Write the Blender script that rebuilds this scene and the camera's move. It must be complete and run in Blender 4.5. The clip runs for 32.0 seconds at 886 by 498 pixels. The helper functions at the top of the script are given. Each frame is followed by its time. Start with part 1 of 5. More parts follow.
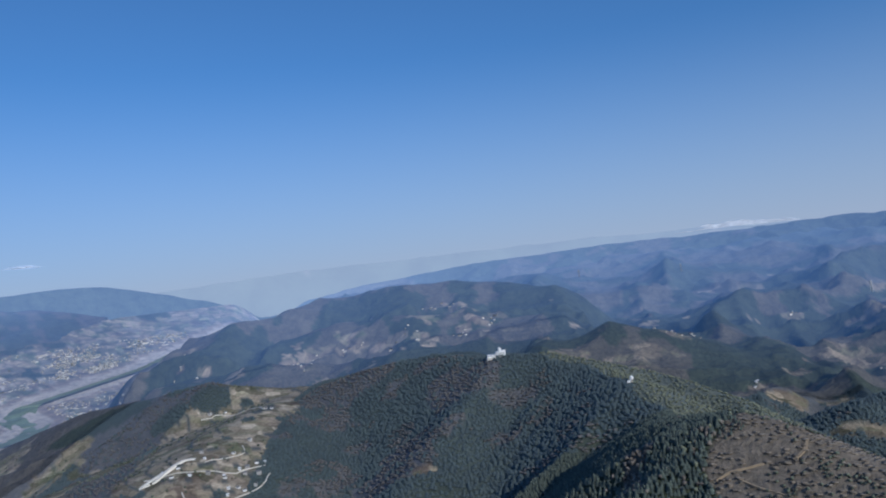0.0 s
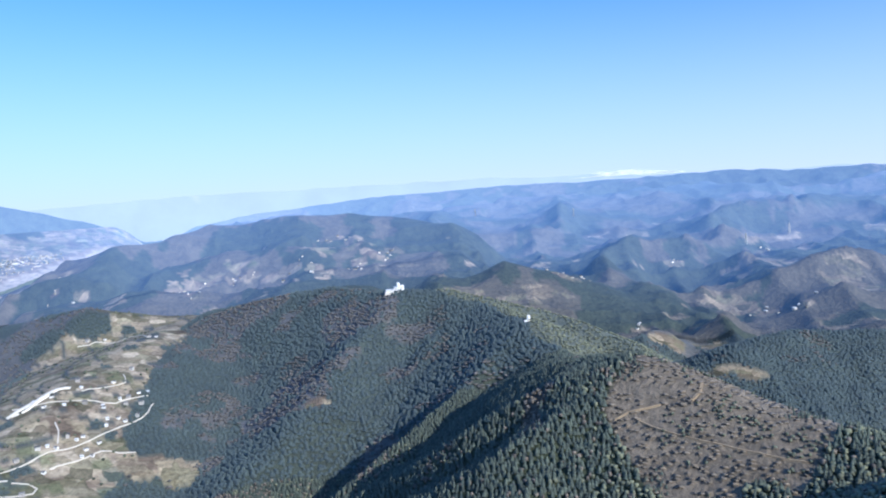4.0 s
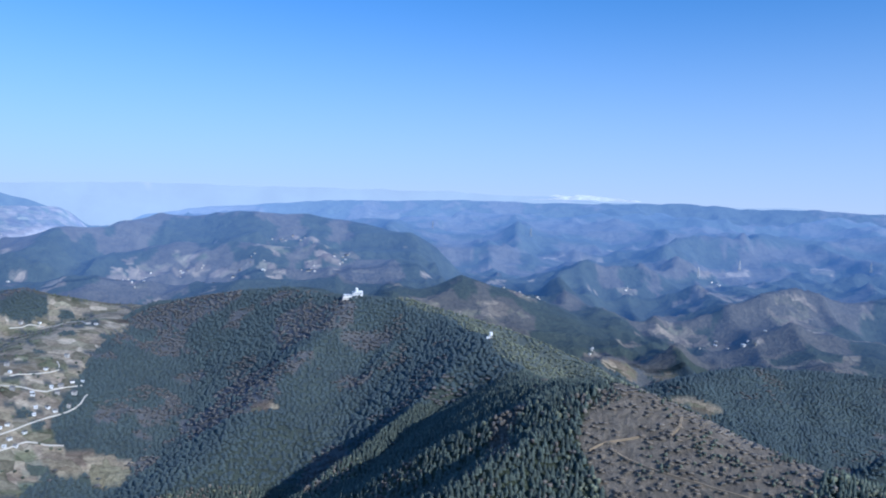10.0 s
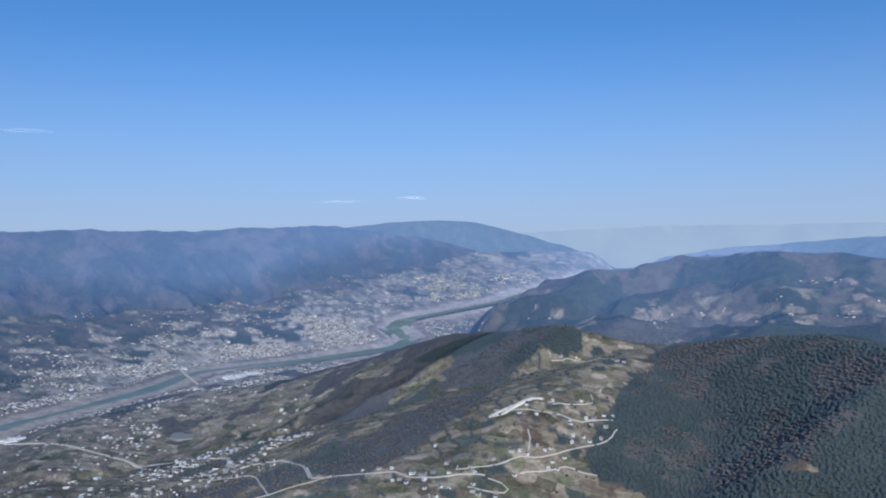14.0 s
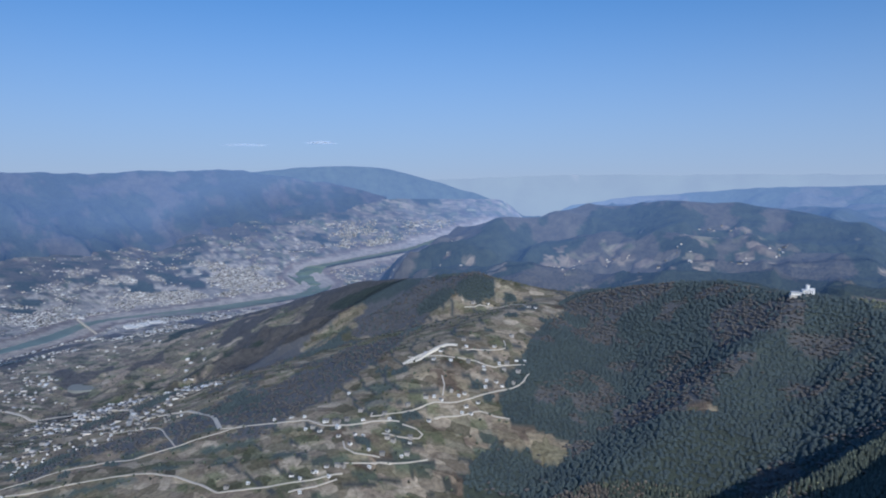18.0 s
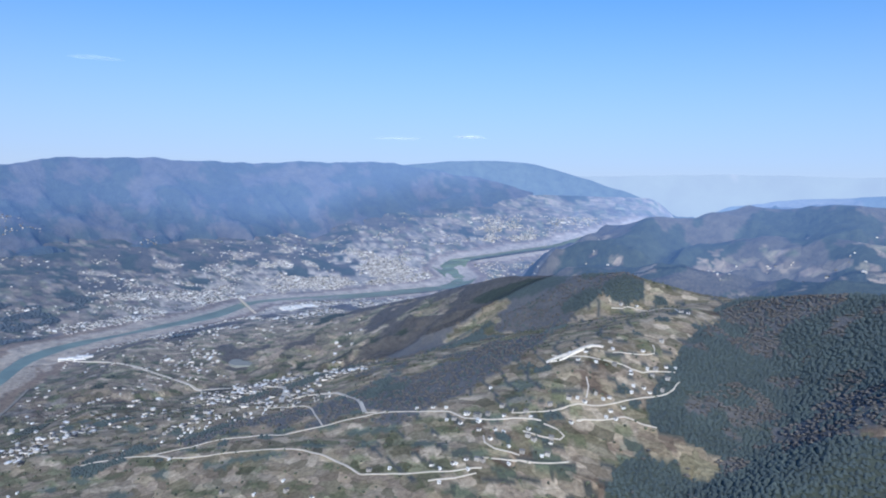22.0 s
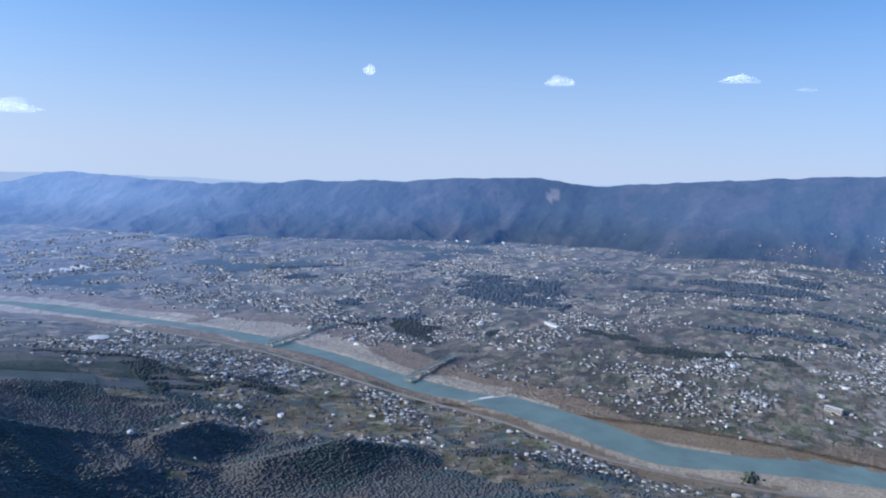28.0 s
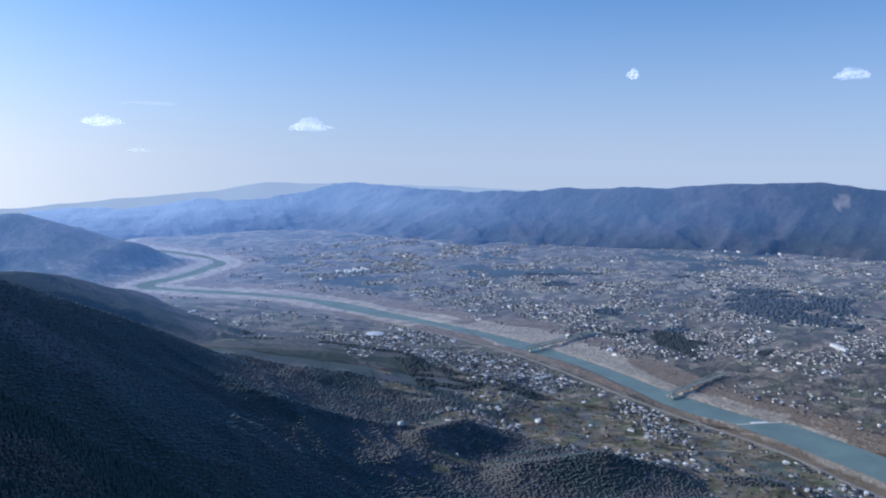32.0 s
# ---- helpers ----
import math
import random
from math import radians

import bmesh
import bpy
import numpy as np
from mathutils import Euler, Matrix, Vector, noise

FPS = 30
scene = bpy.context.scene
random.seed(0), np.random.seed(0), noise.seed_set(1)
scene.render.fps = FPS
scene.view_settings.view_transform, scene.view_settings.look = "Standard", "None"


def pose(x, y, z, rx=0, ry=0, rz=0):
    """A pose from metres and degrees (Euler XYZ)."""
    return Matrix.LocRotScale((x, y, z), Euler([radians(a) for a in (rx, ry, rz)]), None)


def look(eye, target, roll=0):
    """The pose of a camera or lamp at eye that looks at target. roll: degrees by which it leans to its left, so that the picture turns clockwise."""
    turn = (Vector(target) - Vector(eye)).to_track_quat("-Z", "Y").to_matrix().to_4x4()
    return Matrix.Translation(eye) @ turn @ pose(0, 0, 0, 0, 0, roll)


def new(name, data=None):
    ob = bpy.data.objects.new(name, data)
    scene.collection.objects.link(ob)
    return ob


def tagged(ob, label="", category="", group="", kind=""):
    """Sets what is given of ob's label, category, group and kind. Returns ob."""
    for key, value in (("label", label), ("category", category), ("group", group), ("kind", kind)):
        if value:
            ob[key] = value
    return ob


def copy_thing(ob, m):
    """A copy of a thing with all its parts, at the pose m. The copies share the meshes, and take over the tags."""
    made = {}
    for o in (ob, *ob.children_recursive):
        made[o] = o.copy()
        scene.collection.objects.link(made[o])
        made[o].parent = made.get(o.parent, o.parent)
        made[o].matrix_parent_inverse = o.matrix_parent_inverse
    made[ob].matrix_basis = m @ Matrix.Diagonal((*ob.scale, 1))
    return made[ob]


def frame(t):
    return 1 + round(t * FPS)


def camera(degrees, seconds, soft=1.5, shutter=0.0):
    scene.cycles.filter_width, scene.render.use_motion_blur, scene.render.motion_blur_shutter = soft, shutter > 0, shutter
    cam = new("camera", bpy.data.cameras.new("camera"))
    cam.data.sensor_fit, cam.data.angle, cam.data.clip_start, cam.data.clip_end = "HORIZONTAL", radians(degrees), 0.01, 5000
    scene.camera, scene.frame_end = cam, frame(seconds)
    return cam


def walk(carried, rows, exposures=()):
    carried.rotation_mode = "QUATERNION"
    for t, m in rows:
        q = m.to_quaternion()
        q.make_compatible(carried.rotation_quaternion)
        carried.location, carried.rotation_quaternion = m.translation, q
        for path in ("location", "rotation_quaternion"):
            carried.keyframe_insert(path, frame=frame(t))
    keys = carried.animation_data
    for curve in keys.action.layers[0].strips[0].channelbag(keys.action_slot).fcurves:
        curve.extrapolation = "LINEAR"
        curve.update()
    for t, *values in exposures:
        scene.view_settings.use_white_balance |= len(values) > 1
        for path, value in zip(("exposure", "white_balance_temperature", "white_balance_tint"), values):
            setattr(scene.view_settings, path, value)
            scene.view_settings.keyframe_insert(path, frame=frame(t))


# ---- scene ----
# One landscape: x and y level, z up from the river's water. The river runs down the west side, the mountain stands south-east of it.
cam = camera(61.43, 32.0, soft=2.0)
PATH = [
    (0, pose(0.0, 0.0, 510.0, 90.75, 6.6, 11.9)),
    (0.5, pose(-1.3, 2.2, 509.9, 84.19, 0.70, 0.44)),
    (1, pose(-2.8, 4.4, 509.6, 82.85, 1.94, 2.79)),
    (1.5, pose(-4.3, 6.6, 509.4, 81.90, 3.93, 7.72)),
    (2, pose(-5.8, 8.8, 509.1, 82.31, 4.51, 6.01)),
    (2.5, pose(-7.3, 11.0, 508.9, 81.91, 3.29, 2.73)),
    (3, pose(-8.8, 13.1, 508.7, 82.32, 3.21, 3.67)),
    (3.5, pose(-10.3, 15.2, 508.4, 83.60, 3.73, 3.75)),
    (5.5, pose(-16.4, 23.1, 507.3, 87.80, -0.81, 2.22)),
    (6, pose(-18.0, 24.9, 506.9, 87.01, -1.13, -3.27)),
    (6.5, pose(-19.5, 26.8, 506.6, 88.89, 1.96, -14.99)),
    (7, pose(-21.0, 28.6, 506.3, 91.56, 2.48, -19.60)),
    (7.5, pose(-22.4, 30.5, 506.0, 93.48, 2.76, -18.69)),
    (8, pose(-23.8, 32.3, 505.7, 93.54, 1.36, -17.27)),
    (8.5, pose(-25.0, 34.3, 505.3, 91.67, -0.17, -14.63)),
    (9, pose(-26.2, 36.3, 504.9, 89.10, -0.97, -10.24)),
    (9.5, pose(-27.2, 38.3, 504.4, 87.74, -1.66, -4.71)),
    (10, pose(-28.3, 40.3, 504.0, 85.95, -1.69, 0.63)),
    (10.5, pose(-29.3, 42.3, 503.6, 84.63, -0.30, 3.01)),
    (11, pose(-30.3, 44.2, 503.2, 82.50, 0.75, 3.90)),
    (11.5, pose(-31.5, 45.9, 502.9, 83.69, 1.68, 7.53)),
    (12, pose(-32.8, 47.5, 502.7, 85.40, 2.26, 15.44)),
    (12.5, pose(-34.2, 48.9, 502.7, 86.89, 1.00, 18.72)),
    (13, pose(-35.7, 50.2, 502.7, 88.63, 1.79, 26.48)),
    (13.5, pose(-37.2, 51.4, 502.8, 89.05, 1.63, 32.82)),
    (14, pose(-38.9, 52.4, 503.0, 88.83, 0.72, 38.87)),
    (14.5, pose(-40.5, 53.5, 503.2, 87.47, 0.08, 43.47)),
    (16.5, pose(-46.8, 57.3, 503.0, 88.52, -2.00, 49.16)),
    (17, pose(-48.4, 58.2, 502.7, 88.49, -2.31, 42.06)),
    (17.5, pose(-50.0, 59.2, 502.3, 83.71, 0.03, 35.28)),
    (18, pose(-51.5, 60.1, 501.9, 84.71, -0.01, 32.01)),
    (18.5, pose(-53.0, 60.9, 501.4, 83.36, -1.95, 23.66)),
    (19, pose(-54.5, 61.7, 500.9, 83.84, -2.66, 14.02)),
    (19.5, pose(-55.9, 62.3, 500.6, 83.12, -1.65, 10.69)),
    (20, pose(-57.2, 62.8, 500.3, 82.23, -0.69, 11.94)),
    (20.5, pose(-58.3, 63.2, 500.1, 82.61, 0.90, 15.59)),
    (21, pose(-59.1, 63.5, 500.2, 82.09, 0.59, 27.17)),
    (21.5, pose(-59.8, 63.7, 500.4, 83.74, 0.03, 35.78)),
    (22, pose(-60.5, 63.7, 500.6, 84.23, -1.35, 43.17)),
    (22.5, pose(-61.3, 63.7, 500.7, 85.21, -2.22, 49.33)),
    (23, pose(-62.4, 63.6, 500.6, 85.86, -2.73, 60.65)),
    (23.5, pose(-63.8, 63.4, 500.1, 85.87, -3.37, 71.08)),
    (24, pose(-65.6, 63.1, 499.3, 86.58, -3.09, 80.70)),
    (24.5, pose(-68.3, 62.7, 497.8, 86.75, -2.12, 90.36)),
    (25, pose(-71.6, 62.1, 495.7, 86.38, -2.58, 97.18)),
    (25.5, pose(-75.4, 61.4, 493.3, 85.20, -2.91, 102.42)),
    (27.5, pose(-89.8, 58.1, 483.7, 81.44, -2.12, 121.30)),
    (28, pose(-92.0, 57.3, 482.2, 82.57, -2.32, 127.64)),
    (28.5, pose(-93.3, 56.6, 481.4, 83.34, -2.10, 131.22)),
    (29, pose(-93.9, 55.9, 481.0, 83.77, -1.91, 135.20)),
    (29.5, pose(-94.0, 55.2, 480.8, 83.63, -3.68, 141.59)),
    (30, pose(-93.7, 54.4, 481.0, 83.66, -0.95, 152.97)),
    (30.5, pose(-93.3, 53.7, 481.2, 84.83, -1.35, 157.76)),
    (31, pose(-92.8, 53.0, 481.5, 84.79, -2.25, 158.50)),
    (31.5, pose(-92.4, 52.3, 481.7, 83.24, -0.92, 153.75)),
    (32, pose(-92.2, 51.5, 481.7, 82.62, -0.83, 147.24)),
]
WARMTH = 5850
EXPOSURES = [(t, e, WARMTH - 550 * (5.2 < t < 10.5), 10) for t, e in ((0, -0.75), (0.5, -0.5), (1.0, -0.05), (1.5, 0.22), (3.5, 0.28), (6, -0.15), (8, -0.35), (9, -0.3), (10, -0.15), (11, 0.05), (12, 0.05), (13, -0.2), (14, -0.55), (17, -0.78), (18, -0.66), (19, -0.3), (20, 0.1), (22, -0.15), (23, -0.3), (25, -0.42), (28, -0.15), (30, -0.08), (31, -0.4), (32, -0.3))]
walk(cam, PATH, EXPOSURES)

# ---- sky and sun ----
SUN_YAW, SUN_EL = 224.0, 28.0
world = bpy.data.worlds.new("sky")
scene.world = world
world.use_nodes = True
nt = world.node_tree
nt.nodes.clear()
w_out = nt.nodes.new("ShaderNodeOutputWorld")
w_bg = nt.nodes.new("ShaderNodeBackground")
w_sky = nt.nodes.new("ShaderNodeTexSky")
w_sky.sky_type = "NISHITA"
w_sky.sun_disc = False
w_sky.sun_elevation = radians(SUN_EL)
w_sky.sun_rotation = radians(360 - SUN_YAW)
w_sky.altitude = 600
w_sky.air_density, w_sky.dust_density, w_sky.ozone_density = 1.2, 1.6, 6.0
w_co = nt.nodes.new("ShaderNodeTexCoord")
w_up = nt.nodes.new("ShaderNodeVectorMath")
w_up.operation = "ADD"
w_up.inputs[1].default_value = (0, 0, 0.095)
w_bg.inputs["Strength"].default_value = 0.17
nt.links.new(w_co.outputs["Generated"], w_up.inputs[0])
nt.links.new(w_up.outputs[0], w_sky.inputs["Vector"])
# pale haze towards the horizon
w_sep, w_ramp, w_pow, w_mix = nt.nodes.new("ShaderNodeSeparateXYZ"), nt.nodes.new("ShaderNodeMapRange"), nt.nodes.new("ShaderNodeMath"), nt.nodes.new("ShaderNodeMixRGB")
w_ramp.inputs["From Min"].default_value, w_ramp.inputs["From Max"].default_value = 0.27, -0.01
w_ramp.inputs["To Max"].default_value = 0.95
w_pow.operation, w_pow.inputs[1].default_value = "POWER", 1.5
w_dot, w_lim, w_cub, w_glow, w_white = nt.nodes.new("ShaderNodeVectorMath"), nt.nodes.new("ShaderNodeClamp"), nt.nodes.new("ShaderNodeMath"), nt.nodes.new("ShaderNodeMath"), nt.nodes.new("ShaderNodeVectorMath")
w_dot.operation, w_dot.inputs[1].default_value = "DOT_PRODUCT", (-math.sin(radians(SUN_YAW)), math.cos(radians(SUN_YAW)), 0)
w_cub.operation, w_cub.inputs[1].default_value = "POWER", 4.0
w_glow.operation, w_glow.inputs[1].default_value = "MULTIPLY", 1.6
w_white.operation, w_white.inputs[1].default_value, w_white.inputs[2].default_value = "MULTIPLY_ADD", (6.5, 5.4, 3.8), (3.7, 4.2, 5.2)
nt.links.new(w_co.outputs["Generated"], w_dot.inputs[0])
nt.links.new(w_dot.outputs["Value"], w_lim.inputs["Value"])
nt.links.new(w_lim.outputs[0], w_cub.inputs[0])
nt.links.new(w_cub.outputs[0], w_glow.inputs[0])
nt.links.new(w_glow.outputs[0], w_white.inputs[0])
nt.links.new(w_white.outputs[0], w_mix.inputs["Color2"])
nt.links.new(w_co.outputs["Generated"], w_sep.inputs[0])
nt.links.new(w_sep.outputs["Z"], w_ramp.inputs["Value"])
nt.links.new(w_ramp.outputs["Result"], w_pow.inputs[0])
nt.links.new(w_pow.outputs[0], w_mix.inputs["Fac"])
w_tint = nt.nodes.new("ShaderNodeVectorMath")
w_tint.operation, w_tint.inputs[1].default_value = "MULTIPLY", (0.71, 0.97, 1.13)
nt.links.new(w_sky.outputs[0], w_tint.inputs[0])
nt.links.new(w_tint.outputs[0], w_mix.inputs["Color1"])
nt.links.new(w_mix.outputs[0], w_bg.inputs["Color"])
nt.links.new(w_bg.outputs[0], w_out.inputs["Surface"])
sun = new("sun", bpy.data.lights.new("sun", "SUN"))
sun.data.energy, sun.data.angle, sun.data.color = 4.4, radians(0.55), (1.0, 0.92, 0.80)
a = radians(SUN_YAW)
sun.matrix_world = look((-math.sin(a) * 1000, math.cos(a) * 1000, 1000 * math.tan(radians(SUN_EL))), (0, 0, 0))

# ---- materials ----


def material(name):
    m = bpy.data.materials.new(name)
    m.use_nodes = True
    t = m.node_tree
    t.nodes.clear()
    o = t.nodes.new("ShaderNodeOutputMaterial")
    p = t.nodes.new("ShaderNodeBsdfPrincipled")
    t.links.new(p.outputs[0], o.inputs["Surface"])
    return m, t, p


def noise_node(t, size, detail=4.0, rough=0.6):
    """Noise with blotches of about that many metres, in object space."""
    c = t.nodes.new("ShaderNodeTexCoord")
    n = t.nodes.new("ShaderNodeTexNoise")
    n.inputs["Scale"].default_value = 1.0 / size
    n.inputs["Detail"].default_value = detail
    n.inputs["Roughness"].default_value = rough
    t.links.new(c.outputs["Object"], n.inputs["Vector"])
    return n.outputs["Fac"]


def spread(t, fac, lo, hi):
    n = t.nodes.new("ShaderNodeMapRange")
    n.inputs["From Min"].default_value, n.inputs["From Max"].default_value = 0.25, 0.75
    n.inputs["To Min"].default_value, n.inputs["To Max"].default_value = lo, hi
    t.links.new(fac, n.inputs["Value"])
    return n.outputs["Result"]


def mul_colour(t, colour, fac):
    n = t.nodes.new("ShaderNodeVectorMath")
    n.operation = "SCALE"
    t.links.new(colour, n.inputs[0])
    t.links.new(fac, n.inputs["Scale"])
    return n.outputs[0]


def math_node(t, op, a, b):
    n = t.nodes.new("ShaderNodeMath")
    n.operation = op
    for i, v in enumerate((a, b)):
        if isinstance(v, (int, float)):
            n.inputs[i].default_value = v
        else:
            t.links.new(v, n.inputs[i])
    return n.outputs[0]


def plain(name, colour, rough=0.8, size=3.0, vary=0.25, metal=0.0, spec=0.3, by_object=0.0, by_island=0.0, haze_sheen=0.0):
    """Painted or weathered surface: colour with two scales of blotches."""
    m, t, p = material(name)
    rgb = t.nodes.new("ShaderNodeRGB")
    rgb.outputs[0].default_value = (*colour, 1)
    f = math_node(t, "MULTIPLY", spread(t, noise_node(t, size), 1 - vary, 1 + vary), spread(t, noise_node(t, size * 0.15), 1 - vary / 2, 1 + vary / 2))
    if by_object:
        o = t.nodes.new("ShaderNodeObjectInfo")
        k = t.nodes.new("ShaderNodeMapRange")
        k.inputs["To Min"].default_value, k.inputs["To Max"].default_value = 1 - by_object, 1 + by_object
        t.links.new(o.outputs["Random"], k.inputs["Value"])
        f = math_node(t, "MULTIPLY", f, k.outputs["Result"])
    if by_island:
        g = t.nodes.new("ShaderNodeNewGeometry")
        k = t.nodes.new("ShaderNodeMapRange")
        k.inputs["To Min"].default_value, k.inputs["To Max"].default_value = 1 - by_island, 1 + by_island
        t.links.new(g.outputs["Random Per Island"], k.inputs["Value"])
        f = math_node(t, "MULTIPLY", f, k.outputs["Result"])
    t.links.new(mul_colour(t, rgb.outputs[0], f), p.inputs["Base Color"])
    p.inputs["Roughness"].default_value = rough
    p.inputs["Metallic"].default_value = metal
    # blue-tinted sheen imitates haze in front of the surface
    p.inputs["Sheen Weight"].default_value = haze_sheen
    p.inputs["Sheen Roughness"].default_value = 1.0
    p.inputs["Sheen Tint"].default_value = (0.45, 0.66, 1.0, 1)
    p.inputs["Specular IOR Level"].default_value = spec
    return m


def blend_colour(t, fac, a, b):
    n = t.nodes.new("ShaderNodeMixRGB")
    t.links.new(fac, n.inputs["Fac"])
    for k, v in (("Color1", a), ("Color2", b)):
        if isinstance(v, tuple):
            n.inputs[k].default_value = (*v, 1)
        else:
            t.links.new(v, n.inputs[k])
    return n.outputs[0]


def fields(t, colour, size):
    """Small plots with hedges between them, over the ground where the mesh's plots attribute says so."""
    share = t.nodes.new("ShaderNodeAttribute")
    share.attribute_name = "plots"
    share = share.outputs["Fac"]
    at, turn = t.nodes.new("ShaderNodeTexCoord"), t.nodes.new("ShaderNodeMapping")
    turn.inputs["Rotation"].default_value = (0, 0, 0.45)
    turn.inputs["Scale"].default_value = (0.8 / size, 1.7 / size, 0)
    bend, add = t.nodes.new("ShaderNodeTexNoise"), t.nodes.new("ShaderNodeVectorMath")
    bend.inputs["Scale"].default_value, bend.inputs["Detail"].default_value = 0.45 / size, 3.0
    add.operation, add.inputs[1].default_value = "MULTIPLY_ADD", (1.9 * size, 1.9 * size, 0)
    t.links.new(at.outputs["Object"], bend.inputs["Vector"])
    t.links.new(bend.outputs["Color"], add.inputs[0])
    t.links.new(at.outputs["Object"], add.inputs[2])
    t.links.new(add.outputs[0], turn.inputs["Vector"])
    cells, rims = t.nodes.new("ShaderNodeTexVoronoi"), t.nodes.new("ShaderNodeTexVoronoi")
    rims.feature = "DISTANCE_TO_EDGE"
    for n in (cells, rims):
        n.voronoi_dimensions = "2D"
        n.inputs["Scale"].default_value = 1.0
        n.inputs["Randomness"].default_value = 0.85
        t.links.new(turn.outputs[0], n.inputs["Vector"])
    rgb = t.nodes.new("ShaderNodeSeparateColor")
    t.links.new(cells.outputs["Color"], rgb.inputs[0])

    def over(v, lo, amount):
        return math_node(t, "MULTIPLY", math_node(t, "MULTIPLY", math_node(t, "GREATER_THAN", v, lo), amount), share)

    colour = blend_colour(t, over(rgb.outputs[1], 0.62, 0.5), colour, (0.085, 0.095, 0.048))
    colour = blend_colour(t, over(rgb.outputs[2], 0.78, 0.45), colour, (0.33, 0.265, 0.185))
    light = t.nodes.new("ShaderNodeMapRange")
    light.inputs["To Min"].default_value, light.inputs["To Max"].default_value = -0.38, 0.34
    t.links.new(rgb.outputs[0], light.inputs["Value"])
    colour = mul_colour(t, colour, math_node(t, "ADD", math_node(t, "MULTIPLY", light.outputs["Result"], share), 1.0))
    return blend_colour(t, math_node(t, "MULTIPLY", math_node(t, "MULTIPLY", math_node(t, "LESS_THAN", rims.outputs["Distance"], 0.04), 0.28), share), colour, (0.055, 0.055, 0.034))


def land(name, fine, coarse, bump, haze_sheen, haze_tint, plot=17.0):
    """Ground whose cover (woods, fields, gravel, tarmac) comes from the mesh's cover attribute, with grain on it."""
    m, t, p = material(name)
    at = t.nodes.new("ShaderNodeAttribute")
    at.attribute_name = "cover"
    n1, n2 = noise_node(t, fine, 5.0, 0.65), noise_node(t, coarse, 3.0, 0.55)
    f = math_node(t, "MULTIPLY", spread(t, n1, 0.55, 1.45), spread(t, n2, 0.8, 1.2))
    t.links.new(mul_colour(t, fields(t, at.outputs["Color"], plot), f), p.inputs["Base Color"])
    b = t.nodes.new("ShaderNodeBump")
    b.inputs["Distance"].default_value = bump
    b.inputs["Strength"].default_value = 0.9
    t.links.new(n1, b.inputs["Height"])
    t.links.new(b.outputs[0], p.inputs["Normal"])
    p.inputs["Roughness"].default_value = 0.85
    p.inputs["Specular IOR Level"].default_value = 0.25
    # blue sheen imitates haze, as strong as the cover attribute's alpha
    t.links.new(math_node(t, "MULTIPLY", at.outputs["Alpha"], haze_sheen), p.inputs["Sheen Weight"])
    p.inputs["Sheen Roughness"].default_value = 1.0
    p.inputs["Sheen Tint"].default_value = (*haze_tint, 1)
    return m


def hazed_land(name, glow, strength, haze_sheen, fine=45.0, coarse=260.0, bump=14.0, plot=48.0):
    """Far land and backdrop ranges, blue air haze painted in as emission."""
    m = land(name, fine, coarse, bump, haze_sheen, (0.5, 0.68, 1.0), plot)
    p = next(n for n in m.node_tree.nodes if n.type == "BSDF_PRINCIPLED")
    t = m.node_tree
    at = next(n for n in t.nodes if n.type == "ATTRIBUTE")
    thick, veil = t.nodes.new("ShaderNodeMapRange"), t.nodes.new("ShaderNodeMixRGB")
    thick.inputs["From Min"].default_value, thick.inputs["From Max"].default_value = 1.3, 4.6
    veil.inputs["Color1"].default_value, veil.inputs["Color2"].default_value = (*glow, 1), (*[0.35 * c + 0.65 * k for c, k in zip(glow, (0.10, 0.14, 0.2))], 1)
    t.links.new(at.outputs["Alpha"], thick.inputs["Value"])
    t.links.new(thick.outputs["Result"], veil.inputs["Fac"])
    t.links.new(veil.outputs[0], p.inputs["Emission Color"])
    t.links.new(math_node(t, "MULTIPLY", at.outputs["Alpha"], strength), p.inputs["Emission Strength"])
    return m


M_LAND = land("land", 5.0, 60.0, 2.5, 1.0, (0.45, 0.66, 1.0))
# these paint blue haze into the emission, from about 1400 m outwards
M_LAST = hazed_land("hazed_distant_land", (0.038, 0.088, 0.22), 0.8, 0.05, 30.0, 200.0, 10.0)
M_WIDE = hazed_land("hazed_wide_land", (0.038, 0.088, 0.22), 0.8, 0.05, 10.0, 70.0, 7.0, 30.0)
M_RANGE = hazed_land("range", (0.034, 0.084, 0.225), 0.8, 0.1)
M_PALE = hazed_land("hazed_pale_range", (0.15, 0.27, 0.55), 0.95, 0.1)
M_FAR = hazed_land("hazed_far_range", (0.52, 0.66, 0.93), 0.82, 0.1, 220.0, 700.0, 6.0)

# ---- the shape of the land ----


def lattice(ix, iy, seed):
    h = (ix * 374761393 + iy * 668265263 + seed * 1442695041) & 0xFFFFFFFF
    h = ((h ^ (h >> 13)) * 1274126177) & 0xFFFFFFFF
    return ((h ^ (h >> 16)) & 0xFFFFFF) / float(0xFFFFFF)


def bumps(x, y, size, seed=0):
    """Smooth value noise from -1 to 1 with waves of that many metres."""
    x, y = np.asarray(x, float) / size, np.asarray(y, float) / size
    ix, iy = np.floor(x).astype(np.int64), np.floor(y).astype(np.int64)
    u, v = x - ix, y - iy
    u, v = u * u * u * (u * (u * 6 - 15) + 10), v * v * v * (v * (v * 6 - 15) + 10)
    a, b = lattice(ix, iy, seed), lattice(ix + 1, iy, seed)
    c, d = lattice(ix, iy + 1, seed), lattice(ix + 1, iy + 1, seed)
    return 2 * ((a * (1 - u) + b * u) * (1 - v) + (c * (1 - u) + d * u) * v) - 1


